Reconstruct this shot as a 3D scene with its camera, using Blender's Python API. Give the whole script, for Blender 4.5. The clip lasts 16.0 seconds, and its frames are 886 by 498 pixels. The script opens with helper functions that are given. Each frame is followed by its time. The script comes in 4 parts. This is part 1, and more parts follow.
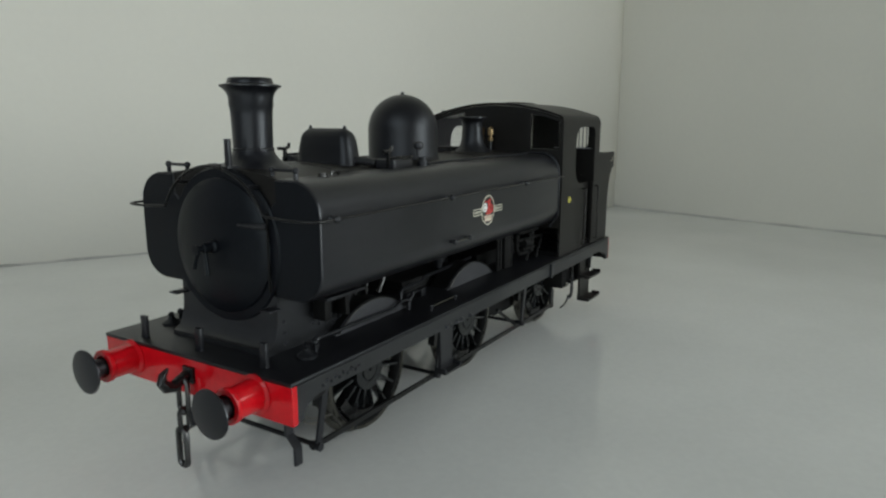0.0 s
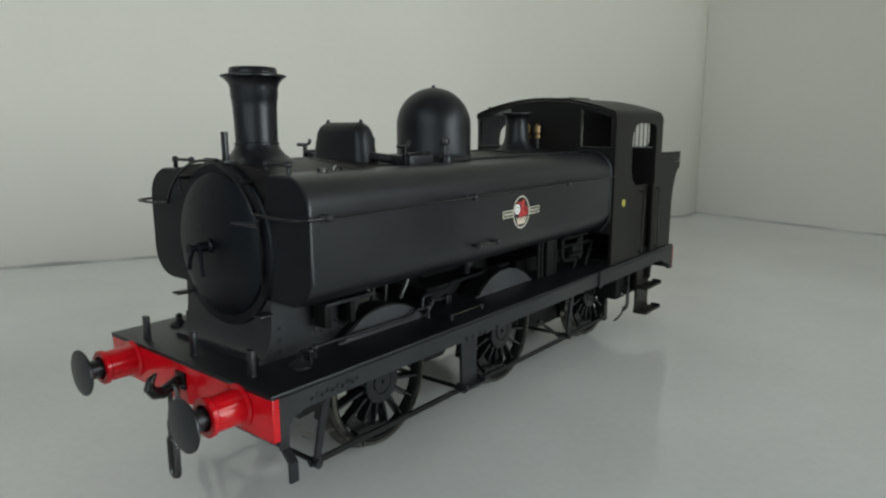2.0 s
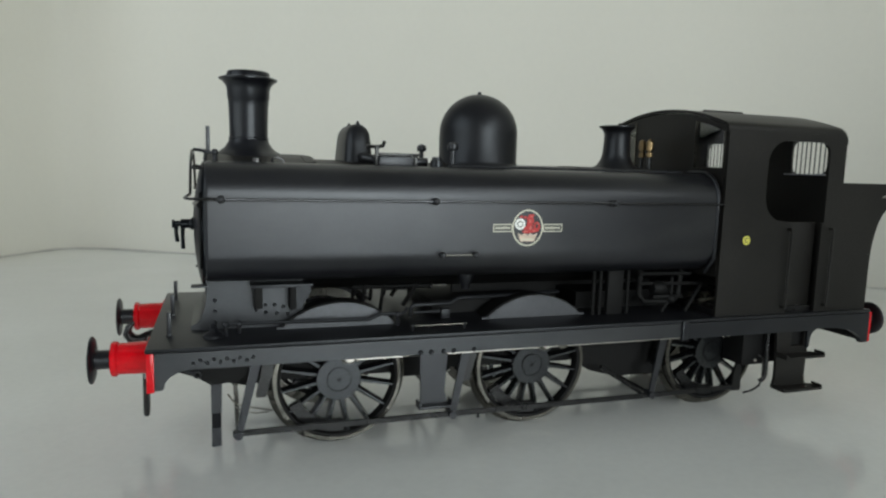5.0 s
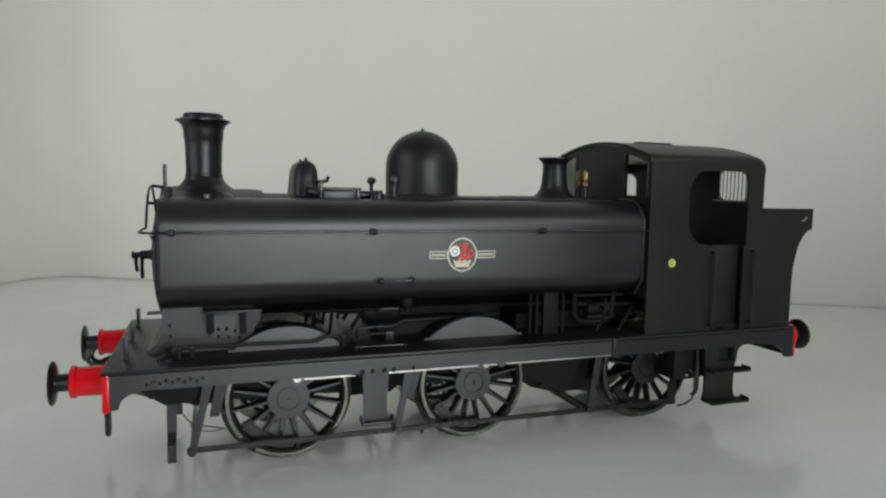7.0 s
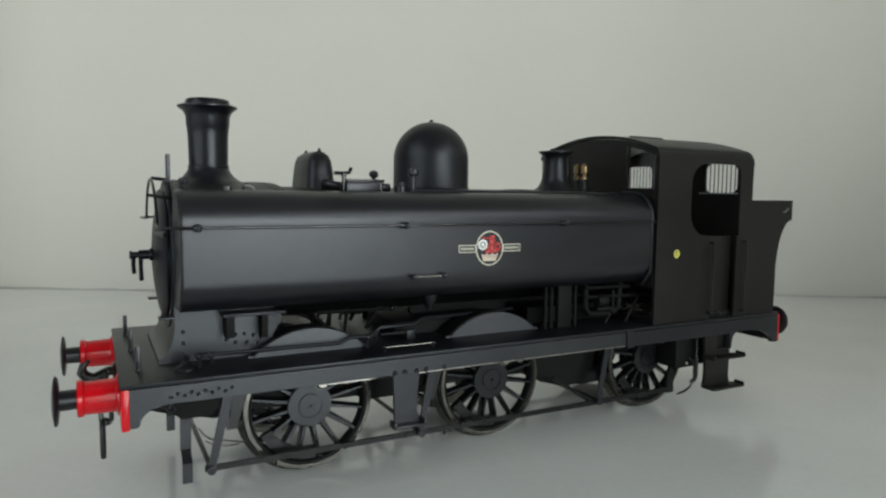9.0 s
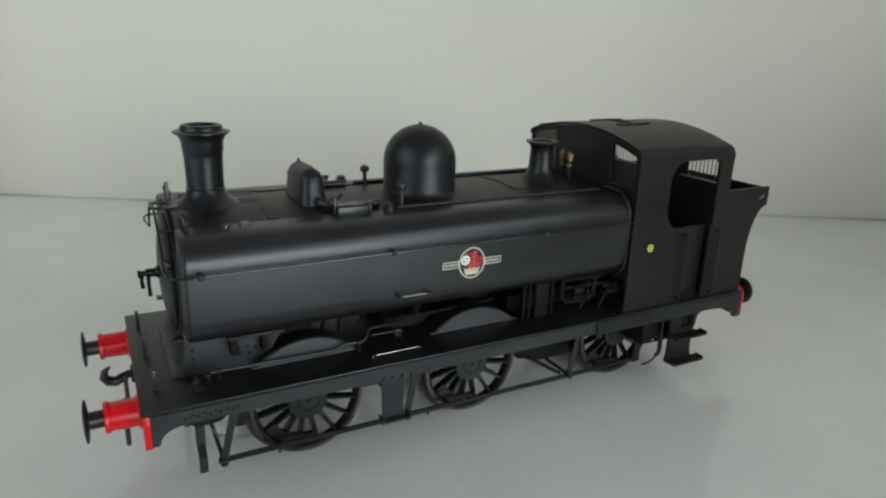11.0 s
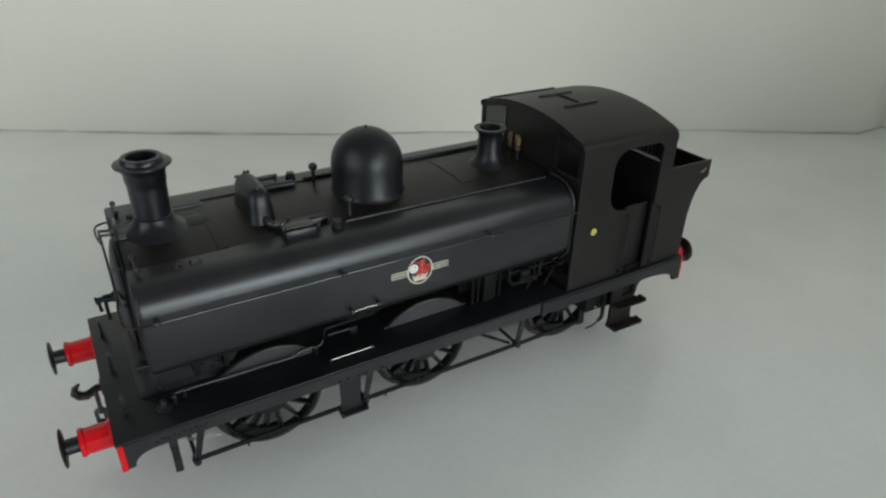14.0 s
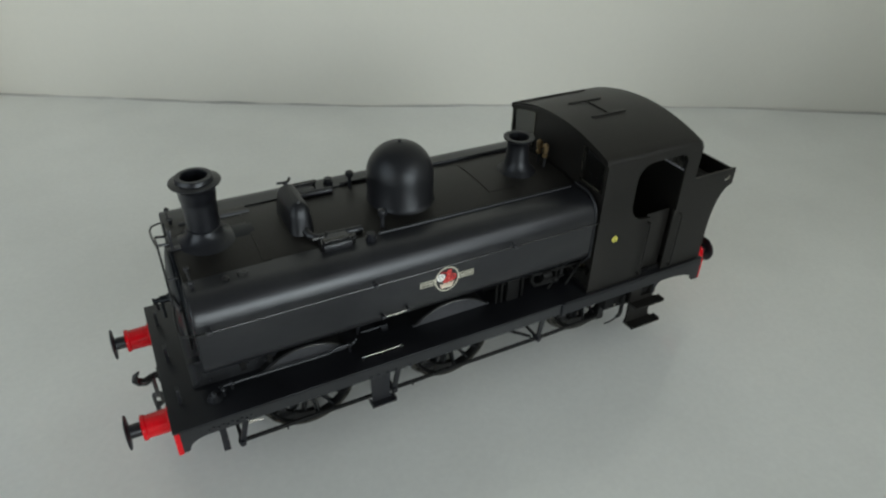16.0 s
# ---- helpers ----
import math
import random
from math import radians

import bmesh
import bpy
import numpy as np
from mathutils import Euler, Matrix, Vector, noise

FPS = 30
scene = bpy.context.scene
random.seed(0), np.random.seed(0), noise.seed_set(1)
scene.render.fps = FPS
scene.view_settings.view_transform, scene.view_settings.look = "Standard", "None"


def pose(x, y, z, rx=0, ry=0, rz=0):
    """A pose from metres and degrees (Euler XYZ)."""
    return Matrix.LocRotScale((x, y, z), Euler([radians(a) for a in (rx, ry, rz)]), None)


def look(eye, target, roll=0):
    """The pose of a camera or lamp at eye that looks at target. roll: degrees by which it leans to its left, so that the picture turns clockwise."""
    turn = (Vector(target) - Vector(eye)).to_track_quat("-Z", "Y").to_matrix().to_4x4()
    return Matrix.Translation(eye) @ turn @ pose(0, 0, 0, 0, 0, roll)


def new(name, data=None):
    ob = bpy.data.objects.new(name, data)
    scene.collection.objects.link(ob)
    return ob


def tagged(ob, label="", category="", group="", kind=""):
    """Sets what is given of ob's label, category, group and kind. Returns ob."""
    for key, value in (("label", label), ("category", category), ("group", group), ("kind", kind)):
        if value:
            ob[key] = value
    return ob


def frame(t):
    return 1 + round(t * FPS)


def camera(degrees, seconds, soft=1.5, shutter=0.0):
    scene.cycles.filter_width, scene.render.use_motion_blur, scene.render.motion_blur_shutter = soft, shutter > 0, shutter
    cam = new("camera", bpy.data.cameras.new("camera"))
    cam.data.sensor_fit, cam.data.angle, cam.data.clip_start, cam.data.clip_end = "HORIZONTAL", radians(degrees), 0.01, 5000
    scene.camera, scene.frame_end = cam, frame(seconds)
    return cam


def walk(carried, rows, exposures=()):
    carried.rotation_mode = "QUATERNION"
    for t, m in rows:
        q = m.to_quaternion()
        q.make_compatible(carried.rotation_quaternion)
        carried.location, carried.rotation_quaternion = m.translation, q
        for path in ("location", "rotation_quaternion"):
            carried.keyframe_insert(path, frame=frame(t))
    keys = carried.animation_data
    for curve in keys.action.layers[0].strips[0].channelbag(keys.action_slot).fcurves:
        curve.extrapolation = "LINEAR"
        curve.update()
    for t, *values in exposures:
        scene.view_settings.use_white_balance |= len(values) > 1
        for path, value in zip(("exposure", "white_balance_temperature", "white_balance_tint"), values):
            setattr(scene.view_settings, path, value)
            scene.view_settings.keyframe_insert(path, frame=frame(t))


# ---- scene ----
# ---- camera: eye, aim (centimetres), roll in degrees ----
CM = 0.01
cam = camera(67.75, 16.0, soft=2.3)
PATH = [
    (0, (-17.765, -11.680, 7.906), (-1.036, -1.415, 4.065), 0.08),
    (0.5, (-17.593, -11.630, 7.578), (-0.574, -1.869, 3.694), 0.11),
    (1, (-16.903, -11.856, 7.514), (-0.224, -1.536, 3.602), -0.15),
    (1.5, (-16.210, -11.823, 7.565), (-0.046, -0.712, 3.662), 0.08),
    (2, (-15.716, -12.192, 7.595), (-0.438, 0.184, 3.928), -0.25),
    (2.5, (-14.939, -13.723, 7.852), (-0.792, 0.063, 4.718), -0.04),
    (3, (-13.142, -14.943, 7.451), (-0.692, 0.448, 4.601), 0.06),
    (3.2, (-12.522, -15.437, 7.432), (-1.025, 0.695, 4.680), 0.02),
    (5.3, (-7.360, -17.384, 6.705), (-1.377, 1.538, 4.222), 1.54),
    (5.5, (-7.230, -17.787, 6.952), (-1.405, 1.192, 4.533), 1.38),
    (6, (-6.760, -18.004, 6.927), (-0.742, 0.945, 4.748), 1.20),
    (6.5, (-6.684, -18.475, 6.906), (-0.307, 0.380, 4.949), 1.15),
    (7, (-6.857, -18.460, 7.010), (-0.258, 0.331, 5.179), 0.97),
    (7.5, (-7.244, -18.158, 6.739), (-0.500, 0.591, 5.002), 0.72),
    (8, (-8.542, -17.992, 6.072), (-0.456, 0.222, 4.381), 0.83),
    (8.5, (-9.045, -17.405, 6.108), (-0.046, 0.386, 4.514), 0.67),
    (9, (-9.502, -16.700, 6.693), (-0.169, 0.907, 4.992), 0.68),
    (9.2, (-9.349, -16.542, 7.243), (-0.018, 0.932, 4.486), 0.84),
    (11.3, (-9.458, -17.242, 11.439), (-0.491, -0.653, 4.777), 1.90),
    (11.5, (-9.187, -17.290, 11.766), (-0.315, -0.908, 4.490), 1.93),
    (12, (-8.911, -17.193, 12.412), (-0.028, -1.238, 4.257), 1.86),
    (12.5, (-9.073, -17.169, 13.291), (0.019, -1.543, 4.737), 1.86),
    (13, (-8.689, -16.353, 13.583), (0.625, -1.003, 4.771), 2.00),
    (13.5, (-8.667, -16.245, 14.017), (0.721, -1.101, 4.932), 1.97),
    (14, (-8.575, -16.647, 14.692), (0.586, -1.691, 5.081), 1.52),
    (14.5, (-8.844, -16.762, 15.043), (-0.206, -1.837, 4.914), 0.89),
    (15, (-9.164, -16.991, 15.735), (-1.047, -2.121, 5.105), 0.57),
    (15.5, (-8.998, -17.285, 16.469), (-1.024, -2.585, 5.499), 1.04),
    (16, (-8.520, -16.774, 17.016), (-0.627, -2.129, 5.916), 1.55),
]
EXPOSURES = [(0.0, -0.31), (0.5, -0.36), (1.0, -0.42), (1.5, -0.39), (2.5, -0.15), (5.5, -0.17), (6.5, -0.19), (9.0, -0.22), (12.0, -0.11), (14.5, -0.11), (16.0, -0.18)]
walk(cam, [(t, look(Vector(e) * CM, Vector(a) * CM, r)) for t, e, a, r in PATH], EXPOSURES)

# ---- light: windows behind the camera, an added side fill, a dim room round them ----
world = bpy.data.worlds.new("sky")
scene.world = world
world.use_nodes = True
wn = world.node_tree.nodes
sky = wn.new("ShaderNodeTexSky")
sky.sky_type = "NISHITA"
sky.sun_disc = False
sky.sun_elevation, sky.sun_rotation = radians(35), radians(200)
world.node_tree.links.new(sky.outputs[0], wn["Background"].inputs[0])
wn["Background"].inputs[1].default_value = 0.08


def area_light(name, centre, target, width, height, watts, colour):
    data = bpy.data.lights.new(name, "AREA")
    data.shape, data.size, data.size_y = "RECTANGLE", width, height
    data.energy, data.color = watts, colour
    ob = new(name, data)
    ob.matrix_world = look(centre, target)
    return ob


area_light("window_daylight", (0.18, -1.17, 0.24), (0.18, 0.0, 0.24), 0.62, 0.42, 7.6, (0.925, 1.0, 1.0))
area_light("high_window_daylight", (0.66, -1.17, 0.74), (0.66, 0.0, 0.74), 0.50, 0.46, 3.3, (0.96, 1.0, 0.96))
# added fill lamp from the left; no source is known on that side
area_light("side_fill_light", (-1.10, -0.46, 0.52), (0.0, -0.46, 0.52), 1.22, 0.98, 6.5, (0.925, 1.0, 0.99))


# ---- materials ----
def shader(name, colour, rough=0.5, metal=0.0, grain=0.0, grain_scale=800.0, stain=0.0, stain_scale=60.0, bump=0.0, coat=0.0, spec=0.5, sheen=None, dust=0.0):
    m = bpy.data.materials.new(name)
    m.use_nodes = True
    nt = m.node_tree
    b = nt.nodes["Principled BSDF"]
    b.inputs["Base Color"].default_value = (*colour, 1)
    b.inputs["Roughness"].default_value = rough
    b.inputs["Metallic"].default_value = metal
    b.inputs["Coat Weight"].default_value = coat
    b.inputs["Specular IOR Level"].default_value = spec
    if sheen:
        b.inputs["Specular Tint"].default_value = (*sheen, 1)
    tc = nt.nodes.new("ShaderNodeTexCoord")
    fine = nt.nodes.new("ShaderNodeTexNoise")
    fine.inputs["Scale"].default_value, fine.inputs["Detail"].default_value = grain_scale, 6
    broad = nt.nodes.new("ShaderNodeTexNoise")
    broad.inputs["Scale"].default_value, broad.inputs["Detail"].default_value = stain_scale, 4
    for n in (fine, broad):
        nt.links.new(tc.outputs["Object"], n.inputs["Vector"])
    if grain or stain:
        last = None
        for n, amount in ((fine, grain), (broad, stain)):
            ramp = nt.nodes.new("ShaderNodeMapRange")
            ramp.inputs["From Min"].default_value, ramp.inputs["From Max"].default_value = 0.3, 0.7
            ramp.inputs["To Min"].default_value, ramp.inputs["To Max"].default_value = 1 - amount, 1 + amount
            nt.links.new(n.outputs["Fac"], ramp.inputs["Value"])
            mul = nt.nodes.new("ShaderNodeVectorMath")
            mul.operation = "SCALE"
            if last is None:
                mul.inputs[0].default_value = colour
            else:
                nt.links.new(last.outputs[0], mul.inputs[0])
            nt.links.new(ramp.outputs[0], mul.inputs["Scale"])
            last = mul
        if dust:
            # uneven smudges of pale dust, drawn out along the thing
            stretch = nt.nodes.new("ShaderNodeMapping")
            stretch.inputs["Scale"].default_value = (0.6, 1.0, 1.0)
            smudge = nt.nodes.new("ShaderNodeTexNoise")
            smudge.inputs["Scale"].default_value, smudge.inputs["Detail"].default_value = 42, 7
            smudge.inputs["Roughness"].default_value, smudge.inputs["Distortion"].default_value = 0.62, 0.5
            cover = nt.nodes.new("ShaderNodeMapRange")
            cover.inputs["From Min"].default_value, cover.inputs["From Max"].default_value = 0.46, 0.72
            cover.inputs["To Max"].default_value = dust
            pale = nt.nodes.new("ShaderNodeVectorMath")
            pale.operation = "MULTIPLY_ADD"
            pale.inputs[1].default_value = (0.060, 0.060, 0.058)
            nt.links.new(tc.outputs["Object"], stretch.inputs["Vector"])
            nt.links.new(stretch.outputs[0], smudge.inputs["Vector"])
            nt.links.new(smudge.outputs["Fac"], cover.inputs["Value"])
            nt.links.new(cover.outputs[0], pale.inputs[0])
            nt.links.new(last.outputs[0], pale.inputs[2])
            last = pale
        nt.links.new(last.outputs[0], b.inputs["Base Color"])
        rr = nt.nodes.new("ShaderNodeMapRange")
        rr.inputs["To Min"].default_value, rr.inputs["To Max"].default_value = rough * (1 - 0.6 * stain), rough * (1 + 0.6 * stain)
        nt.links.new(broad.outputs["Fac"], rr.inputs["Value"])
        nt.links.new(rr.outputs[0], b.inputs["Roughness"])
    if bump:
        bn = nt.nodes.new("ShaderNodeBump")
        bn.inputs["Strength"].default_value, bn.inputs["Distance"].default_value = bump, 0.0002
        nt.links.new(fine.outputs["Fac"], bn.inputs["Height"])
        nt.links.new(bn.outputs[0], b.inputs["Normal"])
    return m


BLACK = shader("satin_black_paint", (0.0068, 0.0070, 0.0092), 0.35, grain=0.15, grain_scale=1500, stain=0.38, stain_scale=26, bump=0.08, spec=0.57, sheen=(0.92, 0.95, 1.0), dust=0.22)
CASTING = shader("smooth_cast_black", (0.0068, 0.0069, 0.0085), 0.41, grain=0.15, grain_scale=1500, stain=0.25, stain_scale=60, bump=0.08, spec=0.42, sheen=(0.90, 0.945, 1.0))
HUBBLACK = shader("satin_wheel_black", (0.008, 0.0085, 0.009), 0.25, grain=0.12, grain_scale=1500, stain=0.3, stain_scale=90, bump=0.05, spec=0.60, sheen=(0.90, 0.945, 1.0))
SATIN = shader("matt_cast_black", (0.0068, 0.0070, 0.0092), 0.34, grain=0.2, grain_scale=1500, stain=0.2, stain_scale=60, bump=0.12, spec=0.5, sheen=(0.90, 0.945, 1.0))
# black for front faces, darkened to carry their shade
FRONTBLACK = shader("front_shade_black", (0.0052, 0.0060, 0.0085), 0.40, grain=0.2, grain_scale=1300, stain=0.25, stain_scale=70, bump=0.1, spec=0.24, sheen=(0.86, 0.95, 1.0))
CABBLACK = shader("brownish_black_paint", (0.0088, 0.0081, 0.0072), 0.44, grain=0.2, grain_scale=1400, stain=0.35, stain_scale=38, bump=0.1, spec=0.30)
UNDER = shader("chassis_black", (0.006, 0.006, 0.0063), 0.28, grain=0.2, grain_scale=1200, stain=0.3, stain_scale=80, bump=0.1, spec=0.42)
GREYBLACK = shader("grey_black_paint", (0.037, 0.037, 0.041), 0.44, grain=0.2, grain_scale=1200, stain=0.3, stain_scale=70, bump=0.1, spec=0.85, sheen=(0.90, 0.945, 1.0))
SADDLE = shader("satin_saddle_black", (0.011, 0.0112, 0.0125), 0.38, grain=0.2, grain_scale=1200, stain=0.4, stain_scale=60, bump=0.1, spec=0.62, sheen=(0.90, 0.945, 1.0))
VALANCE = shader("grimy_valance_black", (0.010, 0.0102, 0.0115), 0.38, grain=0.2, grain_scale=1200, stain=0.35, stain_scale=45, bump=0.1, spec=0.62, sheen=(0.90, 0.945, 1.0), dust=0.25)
LINING = shader("cream_cab_lining", (0.78, 0.77, 0.70), 0.6, grain=0.05, stain=0.15, stain_scale=60)
RED = shader("buffer_beam_red", (0.64, 0.005, 0.012), 0.15, grain=0.08, grain_scale=900, stain=0.12, stain_scale=90, bump=0.05)
STEEL = shader("bright_steel", (0.44, 0.42, 0.38), 0.30, 1.0, grain=0.12, stain=0.2, stain_scale=120)
RAIL = shader("black_oiled_rail", (0.075, 0.075, 0.08), 0.17, 1.0, grain=0.1, stain=0.2, stain_scale=60)
RAILSTEEL = shader("blackened_rail_steel", (0.13, 0.13, 0.125), 0.32, 1.0, grain=0.12, stain=0.3, stain_scale=60)
FITTING = shader("dull_fitting_steel", (0.23, 0.222, 0.20), 0.24, 1.0, grain=0.15, stain=0.3, stain_scale=120)
TYRE = shader("wheel_tyre_steel", (0.135, 0.13, 0.115), 0.27, 1.0, grain=0.15, stain=0.3, stain_scale=120)
DARKSTEEL = shader("dark_steel", (0.09, 0.09, 0.09), 0.35, 1.0, grain=0.15, stain=0.3, stain_scale=120)
BRASS = shader("polished_brass", (0.30, 0.215, 0.115), 0.36, 1.0, grain=0.05, stain=0.15, stain_scale=200)
CREAM = shader("cream_transfer", (0.66, 0.64, 0.52), 0.5, grain=0.06, stain=0.08, stain_scale=200)
WHITE = shader("white_transfer", (0.86, 0.87, 0.84), 0.45, grain=0.05, stain=0.06, stain_scale=200)
CRESTRED = shader("crest_red", (0.55, 0.03, 0.03), 0.5, grain=0.1, stain=0.15, stain_scale=300)
CRESTPINK = shader("crest_pale_red", (0.66, 0.16, 0.13), 0.5, grain=0.1, stain=0.2, stain_scale=300)
CRESTGOLD = shader("crest_gold", (0.62, 0.50, 0.40), 0.5, grain=0.1, stain=0.2, stain_scale=300)
YELLOW = shader("yellow_transfer", (0.62, 0.58, 0.10), 0.5, grain=0.05, stain=0.1, stain_scale=300)
INK = shader("dark_print", (0.05, 0.05, 0.04), 0.55)
WALL = shader("white_emulsion", (0.715, 0.70, 0.635), 0.75, grain=0.008, grain_scale=300, stain=0.035, stain_scale=5, bump=0.03)
TABLE = shader("white_gloss_laminate", (0.81, 0.82, 0.795), 0.12, grain=0.02, grain_scale=500, stain=0.05, stain_scale=14, bump=0.02, spec=0.64)
ROOM = shader("room_plaster", (0.62, 0.62, 0.60), 0.85, grain=0.03, grain_scale=100, stain=0.05, stain_scale=2)
CEILING = shader("dull_ceiling_paint", (0.44, 0.44, 0.42), 0.85, grain=0.03, grain_scale=100, stain=0.05, stain_scale=2)
DARKROOM = shader("room_dark_brown", (0.10, 0.07, 0.05), 0.6, grain=0.2, grain_scale=60, stain=0.2, stain_scale=6)
BLUEROOM = shader("blue_grey_wall_paint", (0.10, 0.125, 0.17), 0.7, grain=0.05, grain_scale=100, stain=0.08, stain_scale=3)
# deep black for underparts, with their shade put into the colour
SHADEBLACK = shader("matt_shade_black", (0.004, 0.004, 0.004), 0.65, grain=0.2, grain_scale=1000, stain=0.3, stain_scale=80, bump=0.1, spec=0.25)
FLOOR = shader("beige_carpet", (0.30, 0.27, 0.23), 0.95, grain=0.25, grain_scale=300, stain=0.1, stain_scale=5, bump=0.5)
WOOD = shader("brown_wood", (0.30, 0.17, 0.09), 0.5, grain=0.2, grain_scale=200, stain=0.2, stain_scale=30, bump=0.2)
GREY = shader("grey_board", (0.30, 0.30, 0.33), 0.7, grain=0.05, stain=0.1, stain_scale=20)
GASKET = shader("grey_sealant", (0.50, 0.49, 0.46), 0.8, grain=0.1, stain=0.2, stain_scale=30)


def glass():
    m = bpy.data.materials.new("clear_glazing")
    m.use_nodes = True
    b = m.node_tree.nodes["Principled BSDF"]
    b.inputs["Base Color"].default_value = (0.95, 0.96, 0.96, 1)
    b.inputs["Roughness"].default_value = 0.03
    b.inputs["Transmission Weight"].default_value = 1.0
    b.inputs["IOR"].default_value = 1.45
    return m


GLASS = glass()


# ---- mesh helpers (all in centimetres) ----
def box(bm, x0, x1, y0, y1, z0, z1, bev=0.02):
    r = bmesh.ops.create_cube(bm, size=1.0)
    for v in r["verts"]:
        v.co = Vector(((x0 + x1) / 2 + v.co.x * (x1 - x0), (y0 + y1) / 2 + v.co.y * (y1 - y0), (z0 + z1) / 2 + v.co.z * (z1 - z0)))
    if bev:
        edges = {e for v in r["verts"] for e in v.link_edges}
        bmesh.ops.bevel(bm, geom=list(edges), offset=bev, segments=2, profile=0.6, affect="EDGES")
    return bm


def tube(bm, points, r, seg=10, closed=False, cap=True):
    pts = [Vector(p) for p in points]
    rings, up = [], None
    n = len(pts)
    for i, p in enumerate(pts):
        if closed:
            d = (pts[(i + 1) % n] - pts[i - 1]).normalized()
        else:
            d = (pts[min(i + 1, n - 1)] - pts[max(i - 1, 0)]).normalized()
        if up is None:
            up = d.orthogonal().normalized()
        up = (up - d * up.dot(d)).normalized()
        side = d.cross(up)
        rr = r[i] if isinstance(r, (list, tuple)) else r
        rings.append([bm.verts.new(p + (up * math.cos(a) + side * math.sin(a)) * rr) for a in (2 * math.pi * k / seg for k in range(seg))])
    for i in range(n if closed else n - 1):
        a, b = rings[i], rings[(i + 1) % n]
        for k in range(seg):
            bm.faces.new((a[k], a[(k + 1) % seg], b[(k + 1) % seg], b[k]))
    if cap and not closed:
        bm.faces.new(rings[0][::-1])
        bm.faces.new(rings[-1])
    return bm


def lathe(bm, profile, centre=(0, 0, 0), axis="z", seg=48, scale=(1, 1)):
    """Turn (radius, height) pairs round an axis; radius 0 closes an end."""
    c, rings = Vector(centre), []
    for r, h in profile:
        n = 1 if r == 0 else seg
        ring = []
        for k in range(n):
            a = 2 * math.pi * k / seg
            u, v = r * math.cos(a) * scale[0], r * math.sin(a) * scale[1]
            ring.append(bm.verts.new(c + Vector({"z": (u, v, h), "x": (h, u, v), "y": (v, h, u)}[axis])))
        rings.append(ring)
    for a, b in zip(rings, rings[1:]):
        for k in range(seg):
            f = [a[k % len(a)], a[(k + 1) % len(a)], b[(k + 1) % len(b)], b[k % len(b)]]
            f = list(dict.fromkeys(f))
            if len(f) > 2:
                bm.faces.new(f)
    return bm


def plate(bm, outline, axis, a0, a1, holes=()):
    """A flat plate between a0 and a1 along an axis; the outline and holes lie in the other two axes (in x, y, z order)."""
    def at(u, v, w):
        return {"x": (w, u, v), "y": (u, w, v), "z": (u, v, w)}[axis]
    edges = []
    for loop in (outline, *holes):
        loop = [p for i, p in enumerate(loop) if math.dist(p, loop[i - 1]) > 1e-4]
        vs = [bm.verts.new(at(u, v, a0)) for u, v in loop]
        edges += [bm.edges.new((vs[i], vs[(i + 1) % len(vs)])) for i in range(len(vs))]
    fill = bmesh.ops.triangle_fill(bm, use_beauty=True, use_dissolve=False, edges=edges)
    faces = [g for g in fill["geom"] if isinstance(g, bmesh.types.BMFace)]
    ext = bmesh.ops.extrude_face_region(bm, geom=faces)
    d = Vector(at(0, 0, a1 - a0))
    for g in ext["geom"]:
        if isinstance(g, bmesh.types.BMVert):
            g.co += d
    return bm


def arc(cx, cy, r, a0, a1, n=8, ry=None):
    ry = r if ry is None else ry
    return [(cx + r * math.cos(radians(a0 + (a1 - a0) * i / n)), cy + ry * math.sin(radians(a0 + (a1 - a0) * i / n))) for i in range(n + 1)]


def rounded(u0, u1, v0, v1, r, n=5):
    return arc(u1 - r, v0 + r, r, -90, 0, n) + arc(u1 - r, v1 - r, r, 0, 90, n) + arc(u0 + r, v1 - r, r, 90, 180, n) + arc(u0 + r, v0 + r, r, 180, 270, n)


def ball(bm, centre, r, seg=14):
    bmesh.ops.create_uvsphere(bm, u_segments=seg, v_segments=seg // 2 + 1, radius=r, matrix=Matrix.Translation(centre))
    return bm


def make_mesh(name, bm, material, sharp=38):
    bmesh.ops.recalc_face_normals(bm, faces=bm.faces[:])
    for v in bm.verts:
        v.co *= CM
    for f in bm.faces:
        f.smooth = True
    for e in bm.edges:
        if len(e.link_faces) != 2 or e.calc_face_angle(0) > radians(sharp):
            e.smooth = False
    me = bpy.data.meshes.new(name)
    bm.to_mesh(me)
    bm.free()
    me.materials.append(material)
    return me


def part(name, bm, material, parent=None, label="", sharp=38):
    ob = new(name, make_mesh(name, bm, material, sharp))
    if parent is not None:
        ob.parent = parent
    if label:
        ob["label"] = label
    return ob


def thing(name, label, category, group="", kind=""):
    return tagged(new(name), label, category, group, kind)


def B():
    return bmesh.new()


# ---- setting: table, alcove walls, the room round it ----
BACK = [(-21.75, 32.05), (-20.6, 33.9), (-19.5, 35.5), (-18.6, 36.5), (-17.6, 37.0), (-16.4, 36.75), (-15.0, 36.0), (-13.4, 35.0), (-3.6, 29.3), (6.6, 23.8), (13.6, 20.8), (31.5, 12.2), (40.3, 6.9), (43.6, 7.0)]
RIGHT = [(43.6, 7.0), (41.2, 0.6), (38.7, -8.2), (36.3, -17.0), (31.2, -35.0)]


